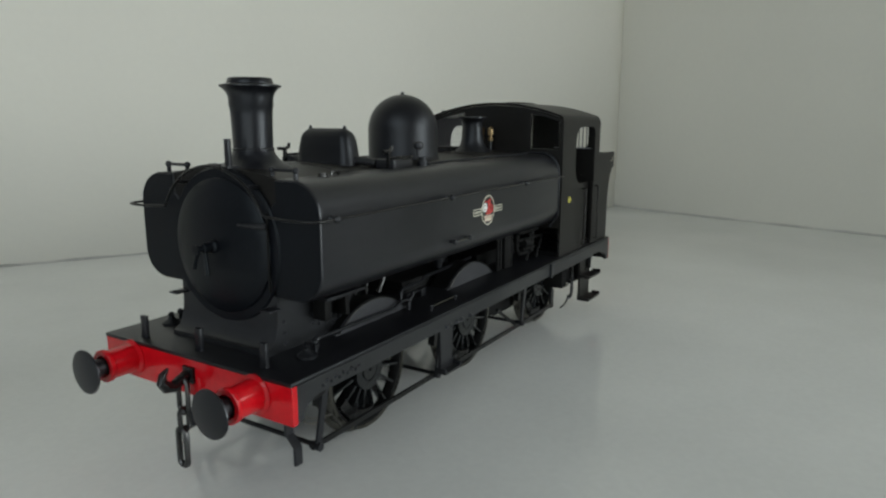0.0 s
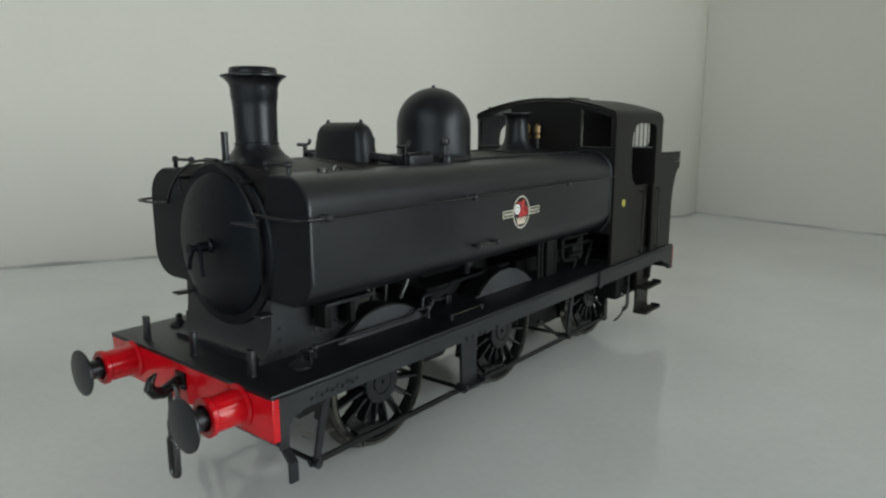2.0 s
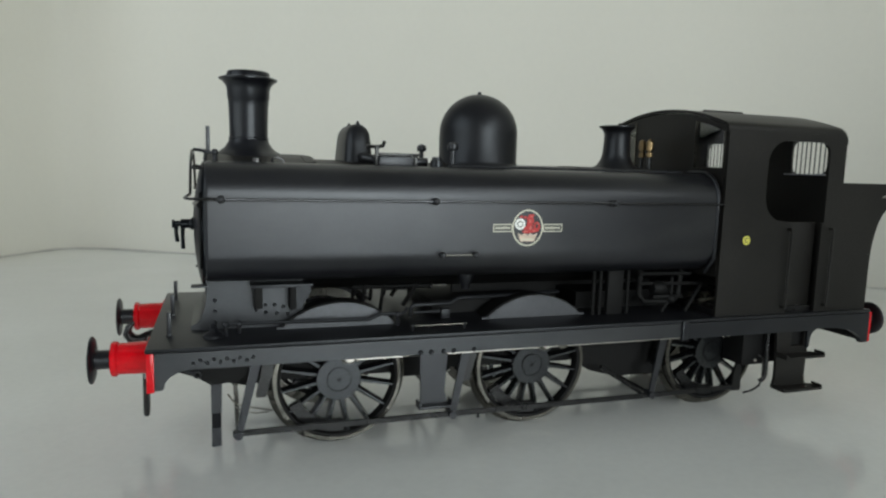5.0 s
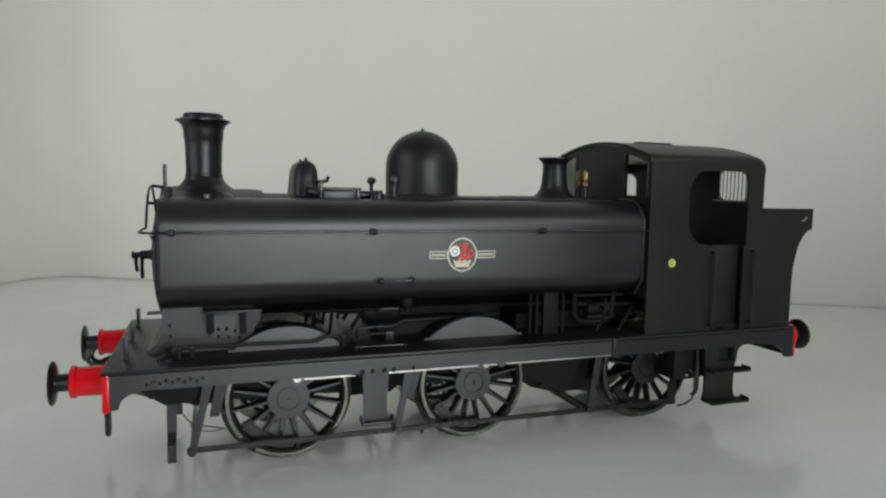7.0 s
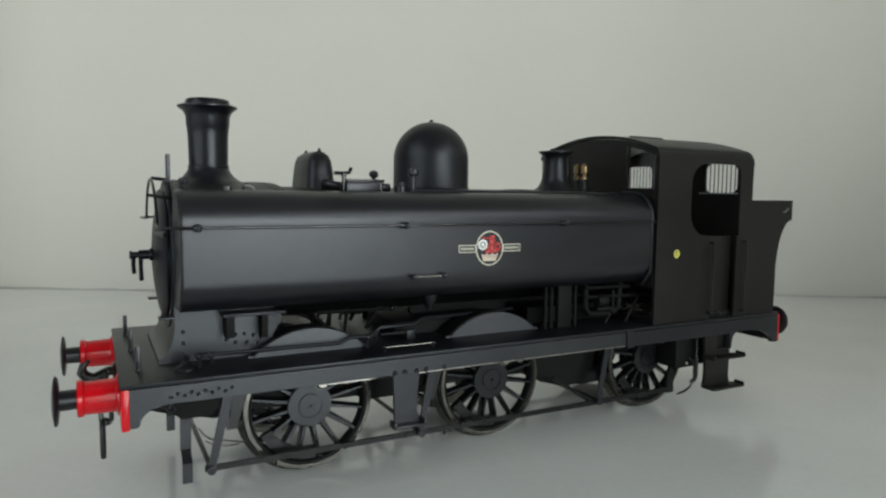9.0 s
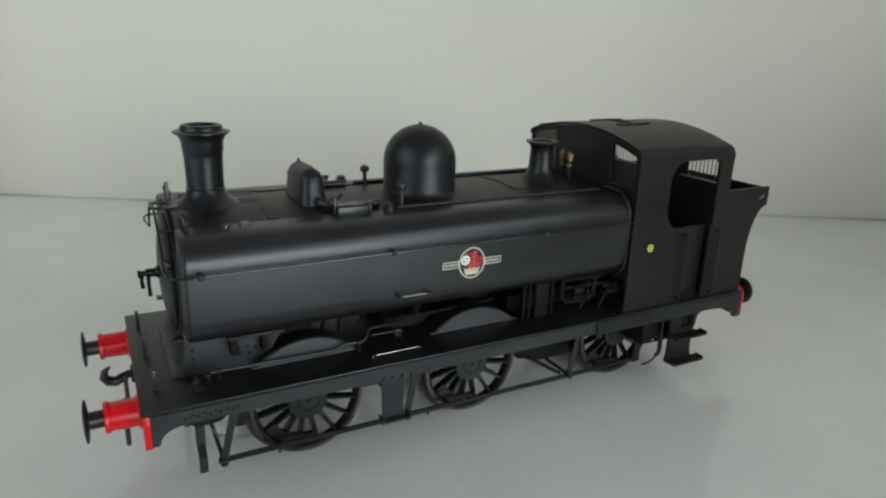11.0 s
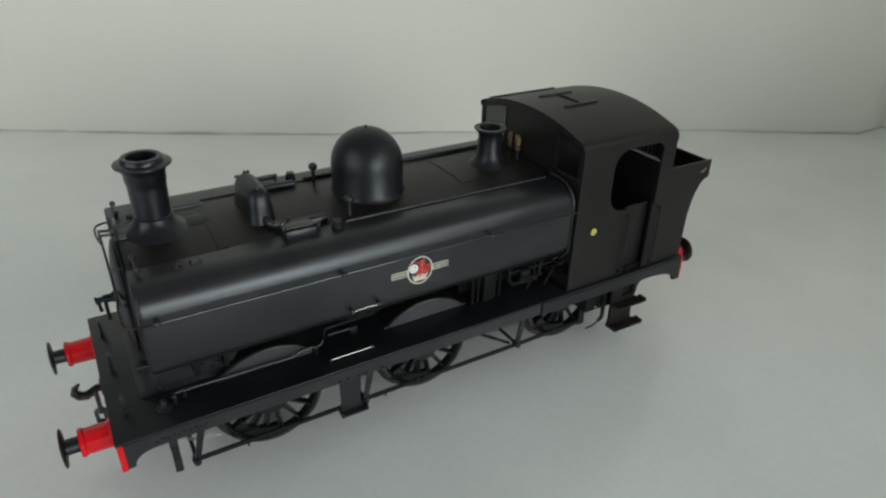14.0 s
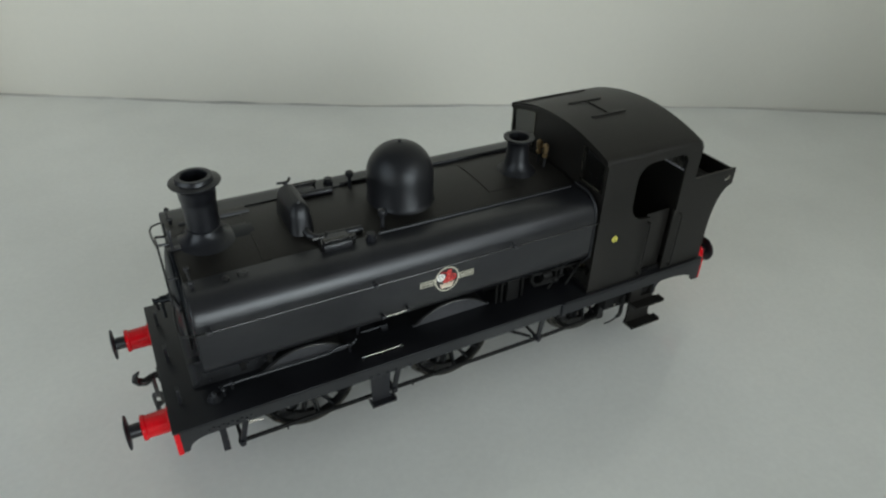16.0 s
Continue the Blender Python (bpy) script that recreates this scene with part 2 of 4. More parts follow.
def wall_sheet(name, line, thick, z0, z1, material, label):
    """A wall of some thickness that follows a line on the plan."""
    bm, n = B(), len(line)
    pts = [Vector((x, y, 0)) for x, y in line]
    inner, outer = [], []
    for i, p in enumerate(pts):
        d = (pts[min(i + 1, n - 1)] - pts[max(i - 1, 0)]).normalized()
        off = Vector((-d.y, d.x, 0)) * thick
        inner.append([bm.verts.new((p.x, p.y, z)) for z in (z0, z1)])
        outer.append([bm.verts.new((p.x + off.x, p.y + off.y, z)) for z in (z0, z1)])
    for row in (inner, outer):
        for a, b in zip(row, row[1:]):
            bm.faces.new((a[0], b[0], b[1], a[1]))
    for k in (0, 1):
        for i in range(n - 1):
            bm.faces.new((inner[i][k], inner[i + 1][k], outer[i + 1][k], outer[i][k]))
    for i in (0, n - 1):
        bm.faces.new((inner[i][0], inner[i][1], outer[i][1], outer[i][0]))
    ob = part(name, bm, material, sharp=50)
    return tagged(ob, label, "wall", kind="structure")


wall_sheet("wall_back", BACK, 0.6, 0.02, 120, WALL, "plain off-white wall curving round behind the table")
wall_sheet("wall_right", RIGHT, 0.6, 0.02, 120, WALL, "plain off-white painted wall beside the table")

# unseen low blocker, added to keep window light off the right side
BLOCKER = [(31.0, -35.6), (24.0, -38.5), (17.0, -41.0)]
wall_sheet("shade_blocker", BLOCKER, -1.0, -0.06, 14, DARKROOM, "unseen low dark blocker that shades the table and rear end")
bm = B()
plate(bm, [(-95, -114), (22, -114), (32.5, -32), (39.5, -14), (45.5, 8.8), (40, 8.8), (-17.5, 39.6), (-95, 39.6)], "z", -2.2, -0.06)
table = tagged(part("table_top", bm, TABLE), "glossy white laminate table top with faint reflections", "table", kind="structure")
for x, y in ((-90, -107), (9, -107), (-90, 34), (-24, 34)):
    bm = B()
    box(bm, x - 2.5, x + 2.5, y - 2.5, y + 2.5, -75, -2.2, 0.3)
    part("leg", bm, TABLE, table)

# dark seam of sealant where the walls stand over the table
bm = B()
for line in (BACK, RIGHT):
    pts = []
    for (ax, ay), (bx, by) in zip(line, line[1:]):
        n = max(2, int(math.hypot(bx - ax, by - ay) / 0.8))
        pts += [(ax + (bx - ax) * k / n, ay + (by - ay) * k / n) for k in range(n)]
    pts.append(line[-1])
    tube(bm, [(x, y + 0.22 * noise.noise((x * 0.16, y * 0.16, 0)) + 0.12 * noise.noise((x * 0.6, y * 0.6, 3)), -0.03 + 0.07 * noise.noise((x * 0.45, y * 0.45, 5))) for x, y in pts], 0.085, 8)
tagged(part("trim_seam", bm, GASKET), "thin grey seam between wall and table", "trim", kind="structure")

bm = B()
box(bm, -114, 260, -120, 120, -77, -75, 0)
tagged(part("floor", bm, FLOOR), "beige carpet floor of the room", "floor", kind="structure")
bm = B()
box(bm, -114, 260, -120, 120, 165, 168, 0)
tagged(part("ceiling", bm, CEILING), "plain dull plaster ceiling", "ceiling", kind="structure")
bm = B()
plate(bm, [(-114, -75), (260, -75), (260, 165), (-114, 165)], "y", -126, -120, holes=[[(-15, 2), (51, 2), (51, 46), (-15, 46)], [(40, 50), (92, 50), (92, 98), (40, 98)]])
tagged(part("wall_window", bm, DARKROOM), "unseen dark wall with two window openings", "wall", kind="structure")
# unseen wall, cut open to let the added side fill through
bm = B()
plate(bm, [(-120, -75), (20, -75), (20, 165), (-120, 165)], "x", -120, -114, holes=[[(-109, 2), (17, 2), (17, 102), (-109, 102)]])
tagged(part("wall_west", bm, ROOM), "plain pale unseen wall with an opening for the side fill", "wall", kind="structure")
# unseen walls, their dark tones picked for what the locomotive reflects
for name, dims in (("wall_far", (-114, 260, 120, 124, -75, 165)), ("wall_northwest", (-118, -114, 20, 120, -75, 165)), ("wall_east", (260, 264, -120, 120, -75, 165))):
    bm = B()
    box(bm, *dims, 0)
    material, label = (DARKROOM, "unseen dark brown wall that dims the reflections") if name == "wall_east" else (BLUEROOM, "unseen dark blue-grey wall toned for the reflections")
    tagged(part(name, bm, material), label, "wall", kind="structure")

# things past the end of the short wall
bm = B()
box(bm, -30, -21.75, 29.8, 32.2, -0.06, 1.85, 0.12)
tagged(part("wooden_block", bm, WOOD), "brown wooden block lying on the white table", "block")
bm = B()
box(bm, -60, -22.0, 33.0, 33.8, -0.06, 62.0, 0.1)
tagged(part("grey_board", bm, GREY), "tall grey board standing behind the wooden block", "board")

# ---- the model locomotive ----
loco = thing("model_locomotive", "black pannier tank locomotive model with red buffer beams on white table", "model locomotive")

Y = 2.99      # half width over the footplate
FP = 2.94     # top of the footplate
TS = 2.83     # half width over the tanks


def add(name, bm, material=BLACK, label="", parent=None, sharp=38):
    return part(name, bm, material, loco if parent is None else parent, label, sharp)


def rivet_mesh(s):
    bm = B()
    lathe(bm, [(0.05, 0), (0.042, s * 0.035), (0.02, s * 0.055), (0, s * 0.058)], (0, 0, 0), "y", 8)
    return make_mesh("rivet", bm, BLACK)


RIVET = {-1: rivet_mesh(-1), 1: rivet_mesh(1)}


def rivet(parent, s, x, y, z, size=1.0):
    ob = new("rivet", RIVET[s])
    ob.parent, ob.location, ob.scale = parent, (x * CM, y * CM, z * CM), (1.25 * size, 1.25 * size, 1.25 * size)


# footplate
bm = B()
box(bm, -9.17, 10.2, -Y - 0.015, Y + 0.015, FP - 0.09, FP, 0.03)
add("footplate", bm, CASTING, "flat black footplate")
for s in (-1, 1):
    # front valance with its curved bracket
    bm = B()
    out = [(-9.0, FP - 0.1), (-9.0, 2.08), (-8.88, 2.08), (-8.83, 2.11)] + [(-8.82 + 0.56 * (1 - math.cos(a)), 2.14 + 0.34 * math.sin(a)) for a in (math.pi / 2 * i / 7 for i in range(8))] + [(3.7, 2.47), (3.7, FP - 0.1)]
    plate(bm, out, "y", s * (Y - 0.09), s * Y)
    v = add("valance", bm, VALANCE, "black valance along the running plate")
    for k in range(10):
        rivet(v, s, -8.26 + 0.13 * k, s * Y, 2.605 + (0.06 if k % 2 else 0), 0.7)
    for x in (-3.45, -3.2, -2.9, -2.65, -2.15):
        rivet(v, s, x, s * Y, 2.52)
    # rear valance and the deep plate under the bunker
    bm = B()
    plate(bm, [(3.7, FP - 0.1), (3.7, 2.43), (7.88, 2.43), (7.90, 1.95), (7.97, 1.95), (8.0, 2.1)] + arc(8.30, 2.16, 0.30, 180, 90, 6, 0.31) + [(8.5 + 1.42 * math.sin(a), 2.02 + 0.45 * math.cos(a)) for a in (math.pi / 2 * i / 9 for i in range(10))] + [(9.93, 1.97), (10.19, 1.97), (10.19, FP - 0.1)], "y", s * (Y - 0.12), s * (Y + 0.02))
    add("valance", bm, SATIN, "black valance under the cab and bunker")
    bm = B()
    box(bm, 3.62, 3.80, min(s * (Y - 0.02), s * (Y + 0.07)), max(s * (Y - 0.02), s * (Y + 0.07)), 2.40, FP - 0.02, 0.02)
    add("valance_strap", bm, SATIN, "small strap over the valance joint")

# added dark plate, stands in for the shade inside the rear beam
bm = B()
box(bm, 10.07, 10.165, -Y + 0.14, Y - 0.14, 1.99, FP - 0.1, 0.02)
add("beam_shade_plate", bm, SHADEBLACK, "dark plate added as shade behind the rear buffer beam")

# buffer beams
for x0, x1, z0, name in ((-9.15, -9.0, 2.04, "front"), (10.18, 10.28, 1.97, "rear")):
    bm = B()
    box(bm, x0, x1, -Y - 0.01, Y + 0.01, z0, FP - 0.085, 0.02)
    add("buffer_beam", bm, RED, "bright red buffer beam")


def buffer(x, y, z, d):
    """d: the way the buffer points along x."""
    bm = B()
    lathe(bm, [(0, 0), (0.42, 0.0), (0.42, d * 0.08), (0.345, d * 0.12), (0.33, d * 0.66), (0.37, d * 0.70), (0.37, d * 0.78), (0.345, d * 0.80), (0.25, d * 0.80), (0.25, d * 0.6), (0, d * 0.6)], (x, y, z), "x", 32)
    h = add("buffer", bm, RED, "red stepped buffer housing")
    bm = B()
    lathe(bm, [(0, d * 0.5), (0.20, d * 0.5), (0.20, d * 1.14), (0, d * 1.14)], (x, y, z), "x", 24)
    add("shank", bm, BLACK, "black buffer shank", h)
    bm = B()
    lathe(bm, [(0, d * 1.10), (0.22, d * 1.10), (0.46, d * 1.13), (0.495, d * 1.16), (0.49, d * 1.19), (0.3, d * 1.225), (0, d * 1.235)], (x, y, z), "x", 36)
    add("buffer_head", bm, BLACK, "flat round black buffer head", h)


for y in (-2.0, 2.0):
    buffer(-9.10, y, 2.52, -1)
    buffer(10.28, y, 2.40, 1)

# drawhook and three-link coupling
bm = B()
hook = [(-9.05, 2.50), (-9.28, 2.53), (-9.42, 2.46), (-9.58, 2.38), (-9.74, 2.42), (-9.84, 2.55), (-9.81, 2.70), (-9.68, 2.82)]
tube(bm, [(x, 0, z) for x, z in hook], [0.10, 0.11, 0.12, 0.13, 0.13, 0.115, 0.085, 0.03], 10)
box(bm, -9.22, -9.14, -0.17, 0.17, 2.34, 2.70, 0.02)
coupling = add("drawhook", bm, UNDER, "blackened drawhook")


def link(z0, z1, w, x, turned, r=0.055):
    bm = B()
    pts = []
    for i in range(20):
        a = 2 * math.pi * i / 20
        u, v = math.cos(a), math.sin(a)
        cz = (z0 + z1) / 2 + (1 if v > 0 else -1) * max(0, (z1 - z0) / 2 - w)
        off = w * u
        pts.append((x + (off if turned else 0), 0 if turned else off, cz + w * v))
    tube(bm, pts, r, 8, closed=True)
    return add("chain_link", bm, DARKSTEEL, "dark steel coupling link", coupling)


link(1.72, 2.50, 0.15, -9.36, False)
link(1.30, 1.82, 0.11, -9.38, True)
link(0.53, 1.38, 0.13, -9.46, False, 0.065)
bm = B()
ball(bm, (-9.38, 0, 1.76), 0.10)
ball(bm, (-9.40, 0, 1.34), 0.10)
add("shackle_pin", bm, DARKSTEEL, parent=coupling)

# brake pipes and lamp irons on the front platform
for x, y in ((-8.87, 1.88), (-8.83, 0.03), (-8.78, -1.90)):
    bm = B()
    box(bm, x - 0.045, x + 0.045, y - 0.09, y + 0.09, FP, FP + 0.52, 0.012)
    box(bm, x - 0.06, x + 0.05, y - 0.10, y + 0.10, FP, FP + 0.05, 0.012)
    add("lamp_iron", bm, BLACK, "upright black lamp iron")
for y in (-2.22, 2.27):
    bm = B()
    lathe(bm, [(0, 0), (0.22, 0), (0.22, 0.05), (0.17, 0.09), (0.10, 0.12), (0.06, 0.19), (0.085, 0.24), (0.04, 0.29), (0, 0.30)], (-7.88, y, FP), "z", 20)
    tube(bm, [(-7.62, y, FP), (-7.62, y, FP + 0.22)], 0.05, 8)
    ball(bm, (-7.62, y, FP + 0.25), 0.075)
    add("sand_filler", bm, CASTING, "small black sand filler cover")

# smokebox saddle
for_side = [(-8.36, FP), (-8.36, FP + 0.1)] + [(-8.36 + 0.34 * math.sin(a), FP + 0.1 + 0.75 * (1 - math.cos(a))) for a in (math.pi / 2 * i / 8 for i in range(1, 9))] + [(-8.02, 4.4), (-5.9, 4.4), (-5.9, FP)]
bm = B()
plate(bm, for_side, "y", -1.55, 1.55)
saddle = add("smokebox_saddle", bm, SADDLE, "black flared smokebox saddle")
for s in (-1, 1):
    for x, z in ((-7.85, 3.1), (-7.85, 3.35), (-7.85, 3.6), (-6.95, 3.55), (-6.75, 3.45), (-6.55, 3.45), (-6.35, 3.4), (-6.15, 3.4), (-6.95, 3.35), (-6.75, 3.28), (-6.5, 3.25), (-6.25, 3.22)):
        rivet(saddle, s, x, s * 1.55, z, 0.75)
    bm = B()
    box(bm, -7.1, -5.75, min(s * 1.5, s * 2.15), max(s * 1.5, s * 2.15), 3.95, 4.02, 0.01)
    plate(bm, [(-5.75, 4.0), (-6.05, 4.0), (-6.22, 3.3), (-5.95, 3.42), (-5.75, 3.75)], "y", s * 1.64, s * 1.72)
    tb = add("tank_bracket", bm, CASTING, "black tank support bracket")
    bm = B()
    box(bm, -7.02, -6.84, min(s * 1.62, s * 2.0), max(s * 1.62, s * 2.0), 3.46, 3.96, 0.02)
    add("bracket_leg", bm, SHADEBLACK, "matt black bracket leg", tb)
    bm = B()
    box(bm, -6.24, -6.10, min(s * 1.62, s * 1.94), max(s * 1.62, s * 1.94), 3.40, 3.96, 0.02)
    add("bracket_leg", bm, SHADEBLACK, "matt black bracket leg", tb)
    bm = B()
    box(bm, -8.34, -8.0, s * 1.5 - 0.15, s * 1.5 + 0.15, 3.91, 3.95, 0.012)
    add("footstep", bm, BLACK, "small black step below the smokebox door")

# boiler, smokebox and its door
bm = B()
lathe(bm, [(0, -7.6), (1.45, -7.6), (1.45, 4.7), (0, 4.7)], (0, 0, 4.98), "x", 56)
add("boiler", bm, SHADEBLACK, "black boiler barrel between the tanks")
bm = B()
lathe(bm, [(0, -8.02), (1.60, -8.06), (1.70, -8.06), (1.74, -8.02), (1.74, -5.72), (1.6, -5.70), (0, -5.70)], (0, 0, 5.16), "x", 72)
add("smokebox", bm, FRONTBLACK, "black cylindrical smokebox")
bm = B()
lathe(bm, [(1.50, -8.04), (1.50, -8.10), (1.46, -8.13), (1.2, -8.20), (0.8, -8.27), (0.4, -8.31), (0, -8.32)], (0, 0, 5.16), "x", 72)
door = add("smokebox_door", bm, FRONTBLACK, "dished round black smokebox door")
bm = B()
lathe(bm, [(0, -8.26), (0.15, -8.26), (0.15, -8.36), (0.11, -8.40), (0.11, -8.60), (0.07, -8.62), (0.07, -8.74), (0.10, -8.76), (0.10, -8.80), (0, -8.80)], (0, 0, 5.18), "x", 18)
tube(bm, [(-8.56, 0, 5.18), (-8.57, -0.03, 4.90), (-8.56, -0.05, 4.58)], [0.055, 0.045, 0.05], 8)
tube(bm, [(-8.70, 0, 5.18), (-8.72, 0.10, 4.96), (-8.70, 0.20, 4.74)], [0.055, 0.045, 0.05], 8)
add("dart_handle", bm, FRONTBLACK, "black door dart with two handles", door)
for z in (5.72,):
    bm = B()
    tube(bm, [(-8.14, -1.48, z), (-8.22, -1.2, z), (-8.28, -0.75, z)], [0.07, 0.055, 0.035], 8)
    add("hinge_strap", bm, BLACK, parent=door)
bm = B()
tube(bm, [(-8.12, -1.46, 4.3), (-8.12, -1.46, 6.0)], 0.028, 10)
add("hinge_pin", bm, SHADEBLACK, parent=door)

# side tanks: rounded panniers with a flat top
def tank_outline(s):
    r, q = 0.71, 0.66
    pts = [(1.62, 6.70)] + [(TS - r + r * math.sin(a), 6.70 - r + r * math.cos(a)) for a in (math.pi / 2 * i / 14 for i in range(15))]
    pts += [(TS - q + q * math.cos(a), 4.15 + q - q * math.sin(a)) for a in (math.pi / 2 * i / 12 for i in range(13))]
    pts += [(1.35, 4.15), (1.35, 6.0), (1.62, 6.25)]
    return [(s * y, z) for y, z in pts]


def swept(bm, outline, xs):
    """Loft an outline in y, z along x, with scale factors toward its middle at the ends."""
    cy = sum(p[0] for p in outline) / len(outline)
    cz = sum(p[1] for p in outline) / len(outline)
    rings = [[bm.verts.new((x, cy + (y - cy) * k, cz + (z - cz) * k)) for y, z in outline] for x, k in xs]
    n = len(outline)
    for a, b in zip(rings, rings[1:]):
        for i in range(n):
            bm.faces.new((a[i], a[(i + 1) % n], b[(i + 1) % n], b[i]))
    bm.faces.new(rings[0])
    bm.faces.new(rings[-1][::-1])
    return bm


tanks = {}
for s in (-1, 1):
    bm = B()
    swept(bm, tank_outline(s), [(-8.0, 0.975), (-7.985, 0.992), (-7.95, 1.0), (-7.9, 1.0), (-3.0, 1.0), (2.0, 1.0), (4.5, 1.0), (4.56, 0.985)])
    tanks[s] = add("side_tank", bm, BLACK, "satin black pannier tank with rounded edges", sharp=30)
    # thin dark plate laid over the tank front as painted shade
    bm = B()
    ol = tank_outline(s)
    my, mz = sum(p[0] for p in ol) / len(ol), sum(p[1] for p in ol) / len(ol)
    plate(bm, [(my + (y - my) * 0.965, mz + (z - mz) * 0.965) for y, z in ol], "x", -8.02, -7.99)
    add("tank_front_shade", bm, FRONTBLACK, "flat plate darkened as the shaded front of the tank", tanks[s])
    # lifting handle on the side
    bm = B()
    yk = s * (TS + 0.16)
    for x in (-2.98, -2.18):
        ball(bm, (x, yk, 4.735), 0.075)
        tube(bm, [(x, s * (TS - 0.02), 4.735), (x, yk, 4.735)], 0.045, 8)
    add("tank_handle", bm, BLACK, "small handle on the tank side", tanks[s])
    bm = B()
    tube(bm, [(-2.93, yk, 4.735), (-2.23, yk, 4.735)], 0.016, 8)
    add("grip", bm, FITTING, "bright steel grip", tanks[s])
    # grab handle on the front of the tank top
    bm = B()
    for y in (1.36, 2.03):
        tube(bm, [(-7.8, s * y, 6.66), (-7.8, s * y, 6.86)], 0.05, 8)
        ball(bm, (-7.8, s * y, 6.88), 0.075)
    tube(bm, [(-7.8, s * 1.36, 6.88), (-7.8, s * 2.03, 6.88)], 0.035, 8)
    add("grab_handle", bm, BLACK, "short grab handle on the tank top", tanks[s])
    # seam rail along the tank top
    bm = B()
    tube(bm, [(-2.5, s * 1.66, 6.72), (4.3, s * 1.70, 6.72)], 0.05, 8)
    add("feed_pipe", bm, CASTING, "thin black pipe along the tank top", tanks[s])
    # tank filler with lid, lever and stay
    bm = B()
    box(bm, -4.25, -3.40, min(s * 1.35, s * 1.95), max(s * 1.35, s * 1.92), 6.66, 6.92, 0.06)
    fil = add("tank_filler", bm, BLACK, "squat black tank filler", tanks[s])
    bm = B()
    box(bm, -4.2, -3.25, s * 1.78 - 0.07, s * 1.78 + 0.07, 6.92, 6.99, 0.015)
    box(bm, -4.30, -4.22, s * 1.78 - 0.05, s * 1.78 + 0.05, 6.66, 7.14, 0.012)
    box(bm, -3.36, -3.28, s * 1.78 - 0.05, s * 1.78 + 0.05, 6.66, 6.95, 0.012)
    tube(bm, [(-4.50, s * 1.78, 7.13), (-4.26, s * 1.78, 7.12), (-4.12, s * 1.78, 7.15), (-4.08, s * 1.78, 7.26)], 0.045, 8)
    add("filler_clamp", bm, UNDER, "dark metal clamp bar over the filler", fil)
    # vent with a round cap
    bm = B()
    lathe(bm, [(0.08, 6.66), (0.06, 6.72), (0.06, 7.1), (0.12, 7.12), (0.14, 7.19), (0.12, 7.27), (0.06, 7.31), (0, 7.32)], (-2.25, s * 1.35, 0), "z", 16)
    add("tank_vent", bm, BLACK, "mushroom-topped tank vent", tanks[s])
    bm = B()
    lathe(bm, [(0.16, 6.66), (0.16, 6.84), (0.12, 6.87), (0.12, 6.93), (0, 6.93)], (-2.82, s * 1.85, 0), "z", 12)
    add("tank_plug", bm, SATIN, "small round tank plug", tanks[s])
    bm = B()
    tube(bm, [(-6.62, s * 1.95, 6.69), (-6.62, s * 1.95, 6.77), (-6.54, s * 1.95, 6.81), (-6.42, s * 1.95, 6.78), (-6.36, s * 1.95, 6.69)], 0.03, 8)
    lathe(bm, [(0.10, 6.68), (0.10, 6.78), (0, 6.79)], (-6.95, s * 2.0, 0), "z", 10)
    add("lifting_eye", bm, DARKSTEEL, "small metal lifting eye", tanks[s])

# cladding between the tanks
bm = B()
top = [(-1.62, 6.2)] + [(y, 6.80 - 0.055 * y * y) for y in (-1.62 + 3.24 * i / 16 for i in range(17))] + [(1.62, 6.2)]
plate(bm, top, "x", -5.75, 4.6)
add("boiler_cladding", bm, CABBLACK, "gently curved black boiler cladding")
bm = B()
top = [(y, 6.785 - 0.055 * y * y) for y in (-0.95 + 2.2 * i / 12 for i in range(13))]
plate(bm, top + [(y, z + 0.035) for y, z in top[::-1]], "x", 1.65, 2.62)
add("cladding_plate", bm, CABBLACK, "raised cladding plate on the boiler top", sharp=30)
bm = B()
top = [(-1.66, 6.0)] + [(y, 6.87 - 0.062 * y * y) for y in (-1.66 + 3.32 * i / 16 for i in range(17))] + [(1.66, 6.0)]
plate(bm, top, "x", -7.97, -5.72)
add("smokebox_wrapper", bm, CABBLACK, "black curved sheet over the smokebox top", sharp=50)
bm = B()
top = [(y, 6.885 - 0.062 * y * y) for y in (-1.60 + 3.2 * i / 16 for i in range(17))]
plate(bm, top + [(y, z - 0.06) for y, z in top[::-1]], "x", -5.86, -5.62)
add("boiler_band", bm, CABBLACK, "raised black band behind the smokebox", sharp=50)
bm = B()
tube(bm, [(-7.6, 1.12, 6.80), (-5.6, 1.05, 6.80)], 0.08, 10)
add("ejector_pipe", bm, GREYBLACK, "black pipe beside the chimney")

# chimney
bm = B()
prof = [(1.02, 6.60), (0.96, 6.74), (0.86, 6.84), (0.70, 6.92), (0.57, 7.02), (0.485, 7.14), (0.455, 7.22), (0.475, 7.23), (0.475, 7.26), (0.445, 7.28), (0.45, 7.6), (0.462, 8.0), (0.475, 8.17), (0.49, 8.19), (0.495, 8.40), (0.53, 8.50), (0.61, 8.59), (0.68, 8.63), (0.68, 8.66), (0.60, 8.685), (0.51, 8.70), (0.49, 8.80), (0.47, 8.82), (0.37, 8.82), (0.345, 8.79), (0.34, 7.4), (0, 7.4)]
lathe(bm, prof, (-7.03, 0, 0), "z", 64)
add("chimney", bm, SATIN, "tapered black chimney with a flared lip")
bm = B()
box(bm, -8.01, -7.92, -0.30, -0.16, 6.8, 7.50, 0.015)
box(bm, -8.08, -7.75, -0.33, -0.13, 6.86, 6.92, 0.015)
add("lamp_iron", bm, BLACK, "upright black lamp iron")

